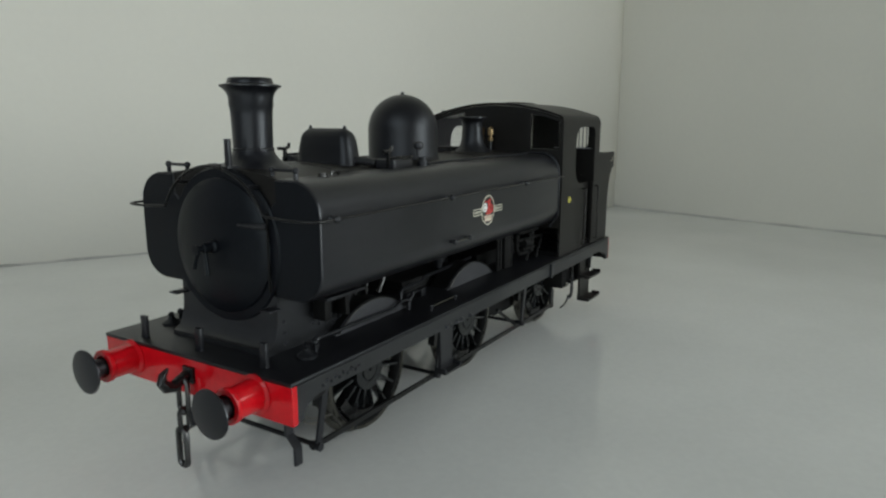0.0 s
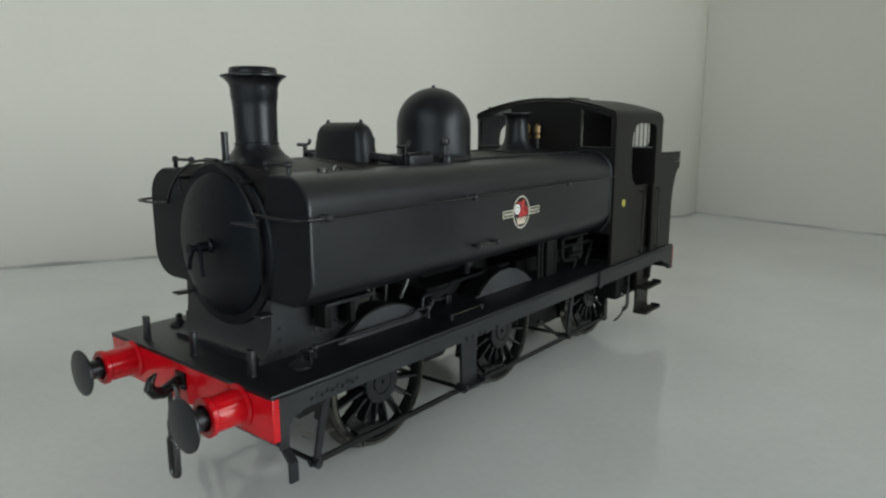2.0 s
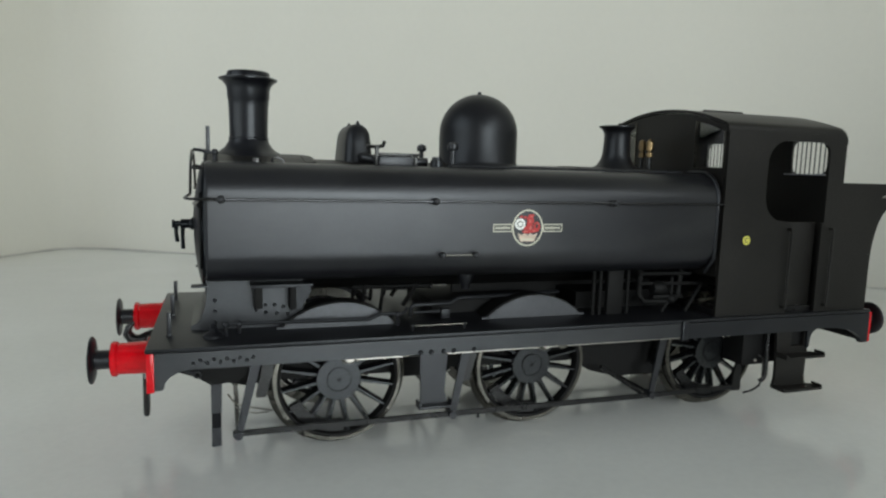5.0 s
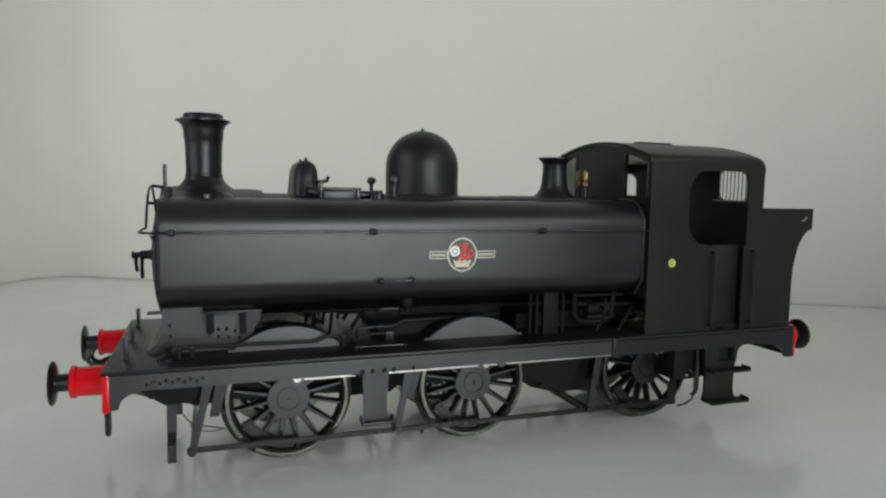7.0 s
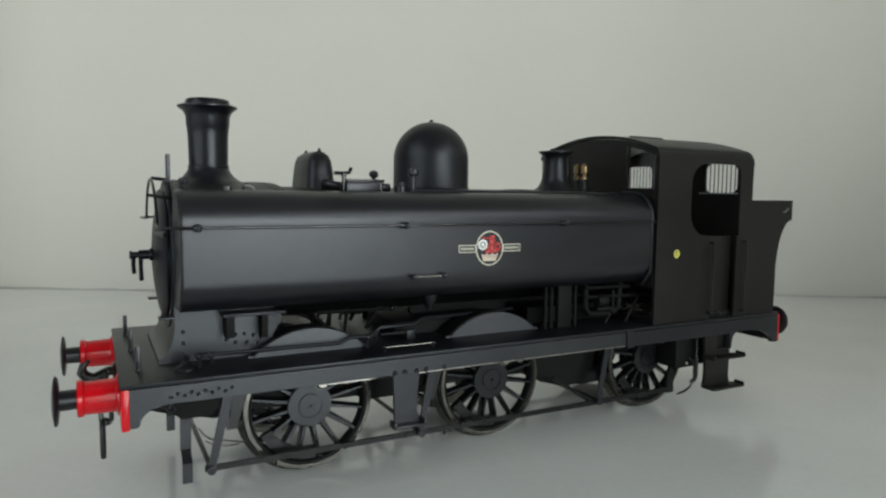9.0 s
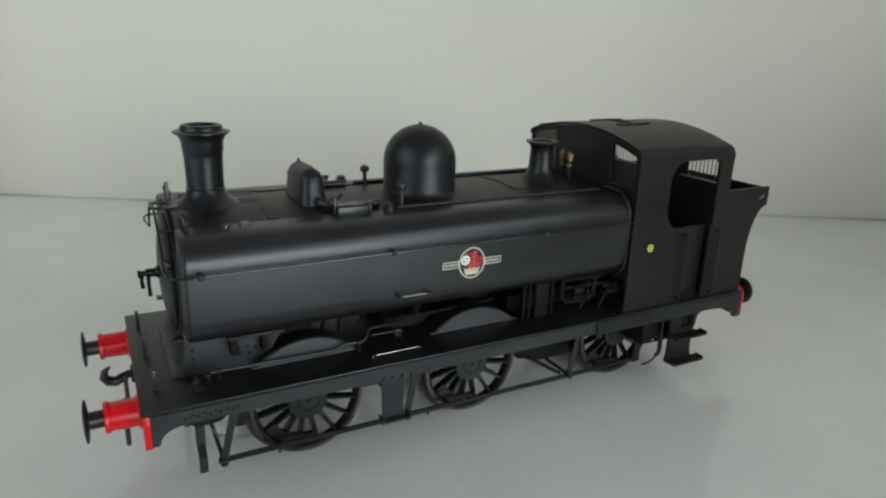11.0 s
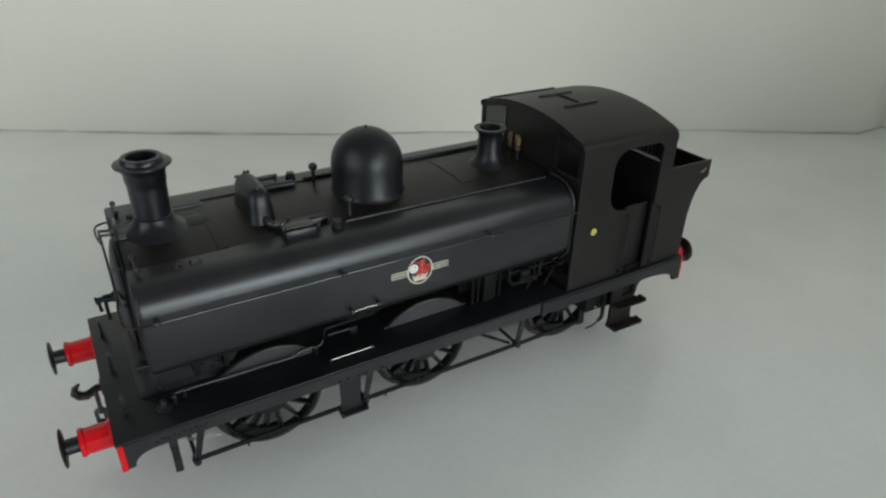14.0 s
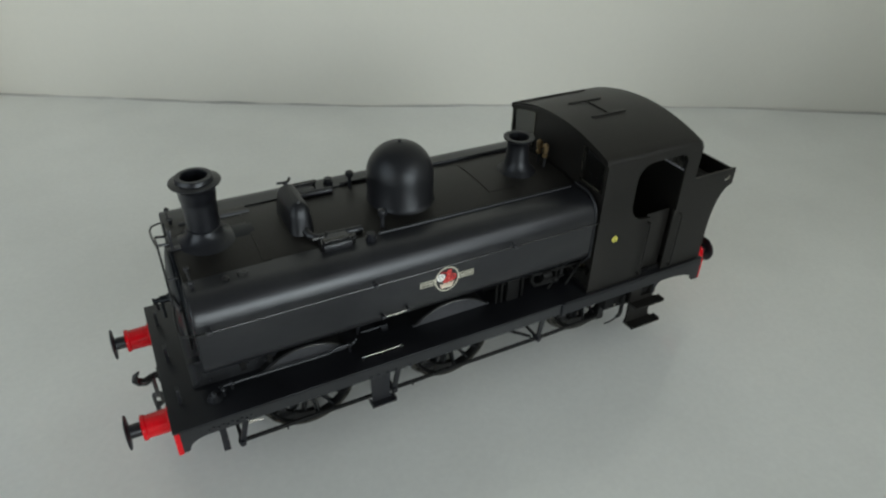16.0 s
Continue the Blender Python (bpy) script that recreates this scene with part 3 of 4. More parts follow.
# top feed
bm = B()
def feed_ring(z, hx, hy, r):
    return [(x - 4.48, y, z) for x, y in rounded(-hx, hx, -hy, hy, r, 5)]
rows = [(6.60, 0.42, 0.98, 0.3), (6.72, 0.36, 0.92, 0.26), (7.2, 0.32, 0.86, 0.25), (7.45, 0.29, 0.80, 0.22), (7.58, 0.23, 0.73, 0.18), (7.66, 0.13, 0.63, 0.11), (7.69, 0.05, 0.55, 0.045)]
rings = [[bm.verts.new(p) for p in feed_ring(*r)] for r in rows]
for a, b in zip(rings, rings[1:]):
    for i in range(len(a)):
        bm.faces.new((a[i], a[(i + 1) % len(a)], b[(i + 1) % len(b)], b[i]))
bm.faces.new(rings[-1])
feed = add("top_feed", bm, CASTING, "rounded black top feed cover", sharp=60)
for y in (-0.58, 0.58):
    bm = B()
    lathe(bm, [(0.06, 7.64), (0.05, 7.70), (0.03, 7.75), (0, 7.77)], (-4.48, y, 0), "z", 10)
    add("finial", bm, BLACK, parent=feed)
for s in (-1, 1):
    bm = B()
    tube(bm, [(-4.45, s * 0.7, 6.9), (-4.40, s * 1.15, 6.86), (-4.2, s * 1.3, 6.82), (-2.9, s * 1.3, 6.80)], 0.11, 12)
    add("feed_pipe", bm, BLACK, "black feed pipe", feed)

# dome
bm = B()
R = 1.05
prof = [(1.22, 6.62), (1.18, 6.70), (1.10, 6.76), (R, 6.86), (R, 7.60)] + [(R * math.cos(a), 7.60 + R * math.sin(a)) for a in (math.pi / 2 * i / 14 for i in range(1, 14))] + [(0.05, 8.66), (0.045, 8.71), (0, 8.73)]
lathe(bm, prof, (-1.065, 0, 0), "z", 72)
add("steam_dome", bm, CASTING, "tall round-topped black steam dome", sharp=50)

# safety valve bonnet
bm = B()
lathe(bm, [(0.75, 6.66), (0.66, 6.80), (0.53, 6.90), (0.44, 7.05), (0.40, 7.2), (0.37, 7.6), (0.37, 7.78), (0.42, 7.90), (0.52, 7.97), (0.52, 8.01), (0.40, 8.02), (0.34, 8.0), (0.32, 7.6), (0, 7.6)], (3.28, 0, 0), "z", 40)
add("safety_valve_bonnet", bm, CASTING, "flared black safety valve bonnet")

# whistles
for i, y in enumerate((-0.22, 0.14)):
    bm = B()
    lathe(bm, [(0, 7.14), (0.07, 7.14), (0.10, 7.17), (0.10, 7.26), (0.06, 7.29), (0.06, 7.33), (0.11, 7.36), (0.11, 7.58), (0.07, 7.63), (0.03, 7.66), (0, 7.67)], (4.27, y, 0), "z", 16)
    wh = add("whistle", bm, BRASS, "small polished brass whistle")
    bm = B()
    lathe(bm, [(0.05, 6.75), (0.05, 7.16)], (4.27, y, 0), "z", 10)
    add("whistle_pipe", bm, BLACK, "thin black pipe", wh)

# handrail: along both tanks and round the smokebox front
zr, yr = 5.94, TS + 0.17
half = [(-7.7, yr, zr), (-8.1, yr - 0.02, zr), (-8.3, yr - 0.12, zr), (-8.38, yr - 0.35, zr), (-8.38, 2.2, zr), (-8.36, 1.90, zr + 0.02)]
arch = [(-8.32, 1.74 * math.cos(a), 5.22 + 1.71 * math.sin(a)) for a in (radians(26 + 128 * i / 24) for i in range(25))]
bm = B()
tube(bm, [(x, -y, z) for x, y, z in half] + [(x, -y, z) for x, y, z in arch] + half[::-1], 0.03, 10)
rail = add("smokebox_handrail", bm, UNDER, "thin black handrail curving round the smokebox")
for s in (-1, 1):
    bm = B()
    tube(bm, [(4.68, s * yr, zr), (-1.0, s * yr, zr), (-7.7, s * yr, zr)], 0.027, 10)
    add("handrail", bm, RAIL, "thin steel handrail along the tank", tanks[s])
for s in (-1, 1):
    for x in (-7.69, -3.18, 1.4):
        bm = B()
        ball(bm, (x, s * yr, zr), 0.085)
        lathe(bm, [(0.08, 0), (0.05, s * 0.05), (0.04, s * 0.15)], (x, s * (TS - 0.01), zr), "y", 10)
        add("handrail_knob", bm, BLACK, "turned handrail knob", rail)
for a in (50, 90, 130):
    bm = B()
    y, z = 1.80 * math.cos(radians(a)), 5.22 + 1.73 * math.sin(radians(a))
    tube(bm, [(-8.0, y * 0.97, z - 0.03), (-8.30, y, z)], 0.04, 8)
    add("handrail_knob", bm, BLACK, parent=rail)

# pipe down the gap between tank and cab
for s in (-1, 1):
    bm = B()
    pts = [(4.62, s * 1.6, 6.74), (4.62, s * 2.1, 6.74)] + [(4.62, s * (2.12 + 0.68 * math.sin(a)), 6.06 + 0.68 * math.cos(a)) for a in (math.pi / 2 * i / 8 for i in range(1, 9))] + [(4.62, s * 2.80, 4.5), (4.62, s * 2.5, 4.1)]
    tube(bm, pts, 0.06, 10)
    add("lagged_pipe", bm, CASTING, "black pipe curving down behind the tank")

# ---- crest and power disc ----
yc = -TS - 0.006
bm = B()
cx, cz = -0.845, 5.335
plate(bm, arc(cx, cz, 0.40, 0, 348, 29, 0.435), "y", yc, yc - 0.004, holes=[arc(cx, cz, 0.365, 0, 348, 29, 0.40)])
crest = add("crest", bm, CREAM, "round cream-edged crest with a red figure and gold base", tanks[-1])
for s in (-1, 1):
    u0, u1 = (cx - 0.88, cx - 0.40) if s < 0 else (cx + 0.40, cx + 0.91)
    bm = B()
    plate(bm, [(u0, cz - 0.095), (u1, cz - 0.095), (u1, cz + 0.095), (u0, cz + 0.095)], "y", yc, yc - 0.004, holes=[[(u0 + 0.025, cz - 0.07), (u1 - 0.02, cz - 0.07), (u1 - 0.02, cz + 0.07), (u0 + 0.025, cz + 0.07)]])
    add("crest_bar", bm, CREAM, "cream outlined bar", crest)
    bm = B()
    for k in range(6):
        a = u0 + 0.06 + k * (u1 - u0 - 0.1) / 6
        plate(bm, [(a, cz - 0.03), (a + 0.045, cz - 0.03), (a + 0.045, cz + 0.03), (a, cz + 0.03)], "y", yc, yc - 0.003)
    add("crest_letter_bars", bm, CREAM, parent=crest)
bm = B()
for k, (ox, oz, rx, rz) in enumerate(((0.05, 0.06, 0.075, 0.15), (0.07, 0.27, 0.07, 0.055), (0.015, 0.21, 0.04, 0.06), (0.11, 0.17, 0.05, 0.07), (-0.06, 0.0, 0.06, 0.045), (0.12, -0.07, 0.10, 0.045), (-0.02, -0.09, 0.12, 0.04), (0.13, 0.30, 0.025, 0.03), (-0.07, 0.25, 0.035, 0.03), (-0.17, 0.26, 0.04, 0.03))):
    plate(bm, arc(cx + ox, cz + oz, rx, 0, 330, 11, rz), "y", yc, yc - 0.003 - 0.0006 * k)
plate(bm, arc(cx + 0.23, cz + 0.03, 0.09, 0, 345, 15, 0.12), "y", yc, yc - 0.004, holes=[arc(cx + 0.235, cz + 0.045, 0.035, 0, 330, 11, 0.055)])
add("crest_figure", bm, CRESTRED, "plain red heraldic shape", crest)
bm = B()
plate(bm, arc(cx - 0.20, cz + 0.09, 0.135, 0, 345, 23), "y", yc, yc - 0.006, holes=[arc(cx - 0.20, cz + 0.09, 0.075, 0, 345, 23)])
plate(bm, arc(cx - 0.20, cz + 0.09, 0.055, 0, 330, 11), "y", yc, yc - 0.006)
add("crest_wheel", bm, WHITE, "small white wheel", crest)
bm = B()
plate(bm, [(cx - 0.18, cz - 0.32), (cx + 0.18, cz - 0.32), (cx + 0.25, cz - 0.12), (cx + 0.15, cz - 0.17), (cx + 0.08, cz - 0.12), (cx, cz - 0.17), (cx - 0.08, cz - 0.12), (cx - 0.15, cz - 0.17), (cx - 0.25, cz - 0.12)], "y", yc, yc - 0.010)
add("crest_base", bm, CRESTGOLD, "gold crown-like base", crest)
bm = B()
plate(bm, [(cx - 0.15, cz - 0.29), (cx + 0.15, cz - 0.29), (cx + 0.16, cz - 0.25), (cx - 0.16, cz - 0.25)], "y", yc - 0.009, yc - 0.012)
add("crest_band", bm, CREAM, "thin cream band", crest)
bm = B()
for ox, oz, rx, rz in ((0.055, 0.16, 0.028, 0.045), (0.09, 0.27, 0.03, 0.022), (0.07, 0.0, 0.03, 0.05), (0.26, 0.10, 0.022, 0.03), (-0.05, -0.08, 0.05, 0.016), (0.16, -0.07, 0.04, 0.016)):
    plate(bm, arc(cx + ox, cz + oz, rx, 0, 320, 9, rz), "y", yc - 0.004, yc - 0.0105)
add("crest_highlight", bm, CRESTPINK, "paler red patches", crest)

# ---- cab and bunker ----
CY = 2.88      # near cab side; the far one stands a little closer in
CF = 2.68
CMID = (CF - CY) / 2
side = [(4.76, FP), (7.09, FP), (7.09, 5.46)] + arc(6.80, 6.18, 0.70, 250, 180, 6) + [(6.10, 6.9)] + arc(6.70, 7.05, 0.60, 170, 90, 6) + arc(7.92, 7.35, 0.30, 90, 0, 5) + [(8.23, 5.46), (8.16, 5.44), (8.16, FP), (10.09, FP), (10.09, 4.2)] + [(10.09 + 0.70 * (1 - math.cos(a)), 4.28 + 1.65 * math.sin(a)) for a in (math.pi / 2 * i / 8 for i in range(1, 9))] + [(10.79, 6.57), (8.80, 6.57), (8.80, 7.69)] + arc(8.55, 7.69, 0.25, 0, 90, 6, 0.25) + [(4.76, 7.94)]
for s in (-1, 1):
    bm = B()
    cw = CY if s < 0 else CF
    plate(bm, side, "y", s * (cw - 0.09), s * cw)
    cs = add("cab_side", bm, CABBLACK, "black cab side sheet with a rounded opening and bunker", sharp=50)
    bm = B()
    box(bm, 7.09, 8.15, min(s * (cw - 0.2), s * (cw - 0.26)), max(s * (cw - 0.2), s * (cw - 0.26)), FP + 0.02, 5.46, 0.02)
    add("cab_door", bm, CABBLACK, "low black cab door set back in the doorway", cs)
    for x, z0, z1 in ((6.99, 3.12, 5.28), (8.46, 3.12, 5.28)):
        bm = B()
        yy = s * (cw + 0.13)
        tube(bm, [(x, s * (cw - 0.02), z1), (x, yy, z1), (x, yy, z1 - 0.05), (x, yy, z0 + 0.05), (x, yy, z0), (x, s * (cw - 0.02), z0)], 0.036, 8)
        add("cab_handrail", bm, CABBLACK, "upright black cab handrail", cs)
    bm = B()
    tube(bm, [(10.36, s * (cw - 0.02), 6.19), (10.39, s * (cw + 0.04), 6.21), (10.50, s * (cw + 0.04), 6.29), (10.53, s * (cw - 0.02), 6.31)], 0.03, 8)
    add("bunker_rivet", bm, STEEL, "bright wire loop on the bunker", cs)

bm = B()
lathe(bm, [(0, 0), (0.122, 0), (0.122, -0.006), (0, -0.008)], (5.58, -CY - 0.002, 4.985), "y", 28)
disc = add("power_disc", bm, YELLOW, "yellow route disc with a letter C")
fc = bpy.data.curves.new("disc_letter", "FONT")
fc.body, fc.size, fc.align_x, fc.align_y, fc.extrude = "C", 0.0019, "CENTER", "CENTER", 0.00003
tmp = bpy.data.objects.new("tmp", fc)
scene.collection.objects.link(tmp)
bpy.context.view_layer.update()
me = bpy.data.meshes.new_from_object(tmp)
bpy.data.objects.remove(tmp)
me.name = "disc_letter"
me.transform(Matrix.Translation((0.0558, (-CY - 0.014) * CM, 0.04985)) @ Matrix.Rotation(radians(90), 4, "X"))
me.materials.append(INK)
letter = new("disc_letter", me)
letter.parent = disc


def cab_arch(y):
    return 8.49 - 0.50 * (abs(y - CMID) / 2.78) ** 2


# cab front and back plates with windows
def end_plate(x0, x1, zbot, win):
    ya, yb = -CY + 0.1, CF - 0.1
    out = [(ya, zbot), (yb, zbot)] + [(y, cab_arch(y) - 0.06) for y in (yb + (ya - yb) * i / 20 for i in range(21))]
    bm = B()
    plate(bm, out, "x", x0, x1, holes=win)
    return bm


def spectacle(s, y0, y1, z0):
    a, b = CMID + s * (y0 - CMID), CMID + s * (y1 - CMID)
    return [(a, z0), (b, z0), (b, cab_arch(b) - 0.20), ((a + b) / 2, cab_arch((a + b) / 2) - 0.19), (a, cab_arch(a) - 0.2)]


front = add("cab_front", end_plate(4.74, 4.84, 4.0, [spectacle(s, i, 2.56, 6.88) for s, i in ((-1, 1.44), (1, 1.15))]), CABBLACK, "black cab front with two windows")
for s in (-1, 1):
    bm = B()
    y0 = 1.44 if s < 0 else 1.15
    o = spectacle(s, y0 - 0.015, 2.575, 6.865)
    i = spectacle(s, y0 + 0.02, 2.54, 6.90)
    plate(bm, o, "x", 4.70, 4.75, holes=[i])
    w = add("window_frame", bm, FITTING, "thin metal window frame", front)
    bm = B()
    plate(bm, i, "x", 4.78, 4.79)
    g = add("window_pane", bm, GLASS, "clear glazing", front)
    g.visible_shadow = False
rear_windows = [[(s * y, z) for y, z in rounded(1.20, 2.45, 6.80, 7.74, 0.20, 4)] for s in (-1, 1)]
back = add("cab_back", end_plate(8.60, 8.68, 3.0, rear_windows), CABBLACK, "black cab back with two barred windows")
for s in (-1, 1):
    for k in range(8):
        y = s * (1.27 + 0.16 * k)
        bm = B()
        tube(bm, [(8.57, y, 6.8), (8.57, y, 7.74)], 0.021, 6)
        add("window_bar", bm, RAILSTEEL, "thin upright window bar", back)

# pale strip, paints the light caught by the sill edge
for s in (-1, 1):
    bm = B()
    box(bm, 8.555, 8.605, min(s * 1.0, s * 2.58), max(s * 1.0, s * 2.58), 6.755, 6.80, 0.01)
    add("lit_sill_edge", bm, GREY, "thin pale strip painted as the lit sill edge", back)

# cab roof with beading
bm = B()
ridge = [(y, cab_arch(y) + 0.05) for y in (-CY + 0.10 + (CF + CY - 0.2) * i / 26 for i in range(27))]
outer = [(-CY - 0.005, 7.86), (-CY - 0.005, 7.96), (-CY + 0.03, 8.03)] + ridge + [(CF - 0.03, 8.03), (CF + 0.005, 7.96), (CF + 0.005, 7.86)]
inner = [(CF - 0.11, 7.86), (CF - 0.11, 7.94)] + [(y, z - 0.08) for y, z in ridge[::-1]] + [(-CY + 0.11, 7.94), (-CY + 0.11, 7.86)]
bends = [(4.70, 0.0), (6.5, 0.0)] + [(8.55 + 0.265 * math.sin(a), 0.25 * (1 - math.cos(a))) for a in (math.pi / 2 * i / 7 for i in range(8))]
rings = [[bm.verts.new((x, y, z - d)) for y, z in outer + inner] for x, d in bends]
for a, b in zip(rings, rings[1:]):
    for i in range(len(a)):
        bm.faces.new((a[i], a[(i + 1) % len(a)], b[(i + 1) % len(b)], b[i]))
bm.faces.new(rings[0])
bm.faces.new(rings[-1][::-1])
roof = add("cab_roof", bm, CABBLACK, "curved black cab roof", sharp=50)
bm = B()
lining = [(y, cab_arch(y) - 0.035) for y in (-CY + 0.14 + (CF + CY - 0.28) * i / 20 for i in range(21))]
plate(bm, lining + [(y, z - 0.02) for y, z in lining[::-1]], "x", 4.86, 8.44)
add("roof_lining", bm, LINING, "pale cream lining under the roof", roof, sharp=50)
for y in (-0.66, 0.66):
    bm = B()
    z = cab_arch(y) + 0.05
    box(bm, 5.72, 7.10, y - 0.05, y + 0.05, z - 0.03, z + 0.05, 0.012)
    add("roof_strip", bm, CABBLACK, "raised roof strip", roof)
bm = B()
tube(bm, [(6.42, y, cab_arch(y) + 0.07) for y in (-0.66 + 1.32 * i / 8 for i in range(9))], 0.035, 6)
add("roof_strip", bm, CABBLACK, "raised roof strip", roof)
bm = B()
y = CMID + 2.25
tube(bm, [(4.72, y, cab_arch(y) + 0.07), (7.6, y, cab_arch(y) + 0.07)], 0.045, 6)
add("rain_strip", bm, CABBLACK, "thin rain strip", roof)

# cab inside: boiler backhead, floor, bunker front
bm = B()
lathe(bm, [(0, 4.8), (1.6, 4.8), (1.6, 5.4), (1.45, 5.55), (0, 5.6)], (0, 0, 5.0), "x", 40)
add("backhead", bm, UNDER, "dark boiler backhead in the cab")
bm = B()
box(bm, 4.8, 8.7, -2.75, 2.55, 2.9, 3.1, 0)
add("cab_floor", bm, UNDER, "dark cab floor")
bm = B()
back_line = [(10.05, 2.9), (10.05, 4.2)] + [(10.05 + 0.70 * (1 - math.cos(a)), 4.28 + 1.65 * math.sin(a)) for a in (math.pi / 2 * i / 8 for i in range(1, 9))] + [(10.75, 6.53)]
plate(bm, back_line + [(x - 0.08, z) for x, z in back_line[::-1]], "y", -2.8, 2.62)
box(bm, 8.8, 10.2, -2.8, 2.62, 5.2, 5.4, 0)
add("bunker_back", bm, CABBLACK, "curved black bunker back and floor", sharp=50)

# ---- splashers, rods and fittings over the footplate ----
for s in (-1, 1):
    for xc, hw in ((-5.09, 1.34), (-0.07, 1.34)):
        r = 1.92
        zc = 3.53 - r
        a0 = math.degrees(math.acos(hw / r))
        face = arc(xc, zc, r, a0, 180 - a0, 22)
        zb = face[0][1]
        bm = B()
        plate(bm, face, "y", s * 1.80, s * 1.88)
        plate(bm, [(xc - hw - 0.1, FP), (xc + hw + 0.1, FP), (xc + hw + 0.1, zb), (xc - hw - 0.1, zb)], "y", s * 1.78, s * 1.86)
        sp = add("splasher", bm, GREYBLACK, "black half-moon wheel splasher", sharp=60)
        bm = B()
        tube(bm, [(x, s * 1.885, z) for x, z in arc(xc, zc, r - 0.012, a0, 180 - a0, 24)], 0.016, 6)
        add("splasher_beading", bm, RAILSTEEL, "thin steel beading on the edge", sp)
        bm = B()
        ro = arc(xc, zc, r - 0.03, a0 - 8, 188 - a0, 22)
        ri = arc(xc, zc, r - 0.12, 188 - a0, a0 - 8, 22)
        plate(bm, ro + ri, "y", s * 1.2, s * 1.80)
        add("splasher_top", bm, SHADEBLACK, parent=sp)
    # reach rod
    bm = B()
    tube(bm, [(x, s * y, z) for x, y, z in ((-7.7, 2.03, 3.16), (-6.58, 2.03, 3.15), (-4.45, 2.03, 3.12), (-4.17, 2.02, 3.23), (-3.66, 2.0, 3.21), (-3.58, 2.0, 3.24), (-3.50, 1.97, 3.34))], 0.042, 8)
    rod = add("reach_rod", bm, CASTING, "cranked black reach rod")
    for x, z in ((-7.35, 3.15), (-3.75, 3.2)):
        bm = B()
        tube(bm, [(x, s * 2.02, FP), (x, s * 2.02, z)], 0.05, 8)
        ball(bm, (x, s * 2.02, z), 0.08)
        add("rod_bracket", bm, BLACK, parent=rod)
    bm = B()
    box(bm, -2.52, -2.28, min(s * 1.45, s * 1.62), max(s * 1.45, s * 1.62), FP, 3.18, 0.03)
    tube(bm, [(-3.2, s * 1.55, 3.12), (-2.5, s * 1.55, 3.12)], 0.03, 8)
    tube(bm, [(-3.27, s * 1.4, 2.98), (-3.24, s * 1.4, 3.22), (-3.17, s * 1.4, 3.28), (-2.28, s * 1.4, 3.29), (-2.20, s * 1.4, 3.31), (-2.02, s * 1.4, 3.41), (-1.92, s * 1.4, 3.42), (-0.9, s * 1.38, 3.43), (0.9, s * 1.3, 3.46)], 0.05, 8)
    add("weighshaft_link", bm, CASTING, "cranked weighshaft rod and block behind the splashers", rod)
    bm = B()
    tube(bm, [(-3.58, s * 2.58, 3.04), (-2.20, s * 2.58, 3.04)], 0.015, 8)
    sr = add("step_rail", bm, FITTING, "short steel rail on the footplate")
    for x in (-3.52, -2.26):
        bm = B()
        tube(bm, [(x, s * 2.58, FP), (x, s * 2.58, 3.04)], 0.03, 8)
        ball(bm, (x, s * 2.58, 3.04), 0.05)
        add("rail_post", bm, BLACK, "short black rail post", sr)
    # clack pipe under the tank
    bm = B()
    lathe(bm, [(0.22, 4.2), (0.2, 4.0), (0.12, 3.85), (0.1, 3.74), (0, 3.72)], (-2.0, s * 1.85, 0), "z", 14)
    add("tank_drain", bm, BLACK, "black drain below the tank")
    # plates and injector pipes ahead of the cab
    bm = B()
    box(bm, 1.95, 2.42, min(s * 1.9, s * 2.05), max(s * 1.9, s * 2.05), FP, 4.15, 0.03)
    add("weighshaft_bracket", bm, SHADEBLACK, "black upright bracket")
    for x in (1.58, 2.62, 1.78):
        bm = B()
        tube(bm, [(x, s * 1.95, FP), (x, s * 1.95, 4.15)], 0.05, 8)
        add("upright_pipe", bm, SHADEBLACK, "thin upright pipe")
    bm = B()
    tube(bm, [(2.95, s * 2.0, 4.1), (2.95, s * 2.0, 3.45), (3.1, s * 2.0, 3.25), (3.6, s * 2.0, 3.22), (4.0, s * 2.0, 3.22), (4.2, s * 2.0, 3.35), (4.25, s * 2.0, 4.1)], 0.08, 10)
    tube(bm, [(2.9, s * 2.05, 3.75), (4.95, s * 2.05, 3.70)], 0.05, 8)
    lathe(bm, [(0, -0.18), (0.16, -0.18), (0.2, 0), (0.16, 0.18), (0, 0.18)], (3.5, s * 2.05, 3.62), "x", 12)
    ball(bm, (3.95, s * 2.05, 3.3), 0.14)
    tube(bm, [(3.95, s * 2.05, 3.9), (3.95, s * 2.05, 3.3), (3.7, s * 2.05, 3.0), (3.7, s * 2.05, FP)], 0.045, 8)
    tube(bm, [(4.9, s * 2.1, 3.7), (4.5, s * 2.1, 3.1), (4.4, s * 2.1, FP)], 0.05, 8)
    tube(bm, [(2.85, s * 2.1, 4.02), (4.5, s * 2.1, 4.0)], 0.05, 8)
    box(bm, 3.35, 4.3, min(s * 1.9, s * 2.1), max(s * 1.9, s * 2.1), 3.33, 3.42, 0.02)
    add("injector", bm, SHADEBLACK, "black injector with bent pipes")

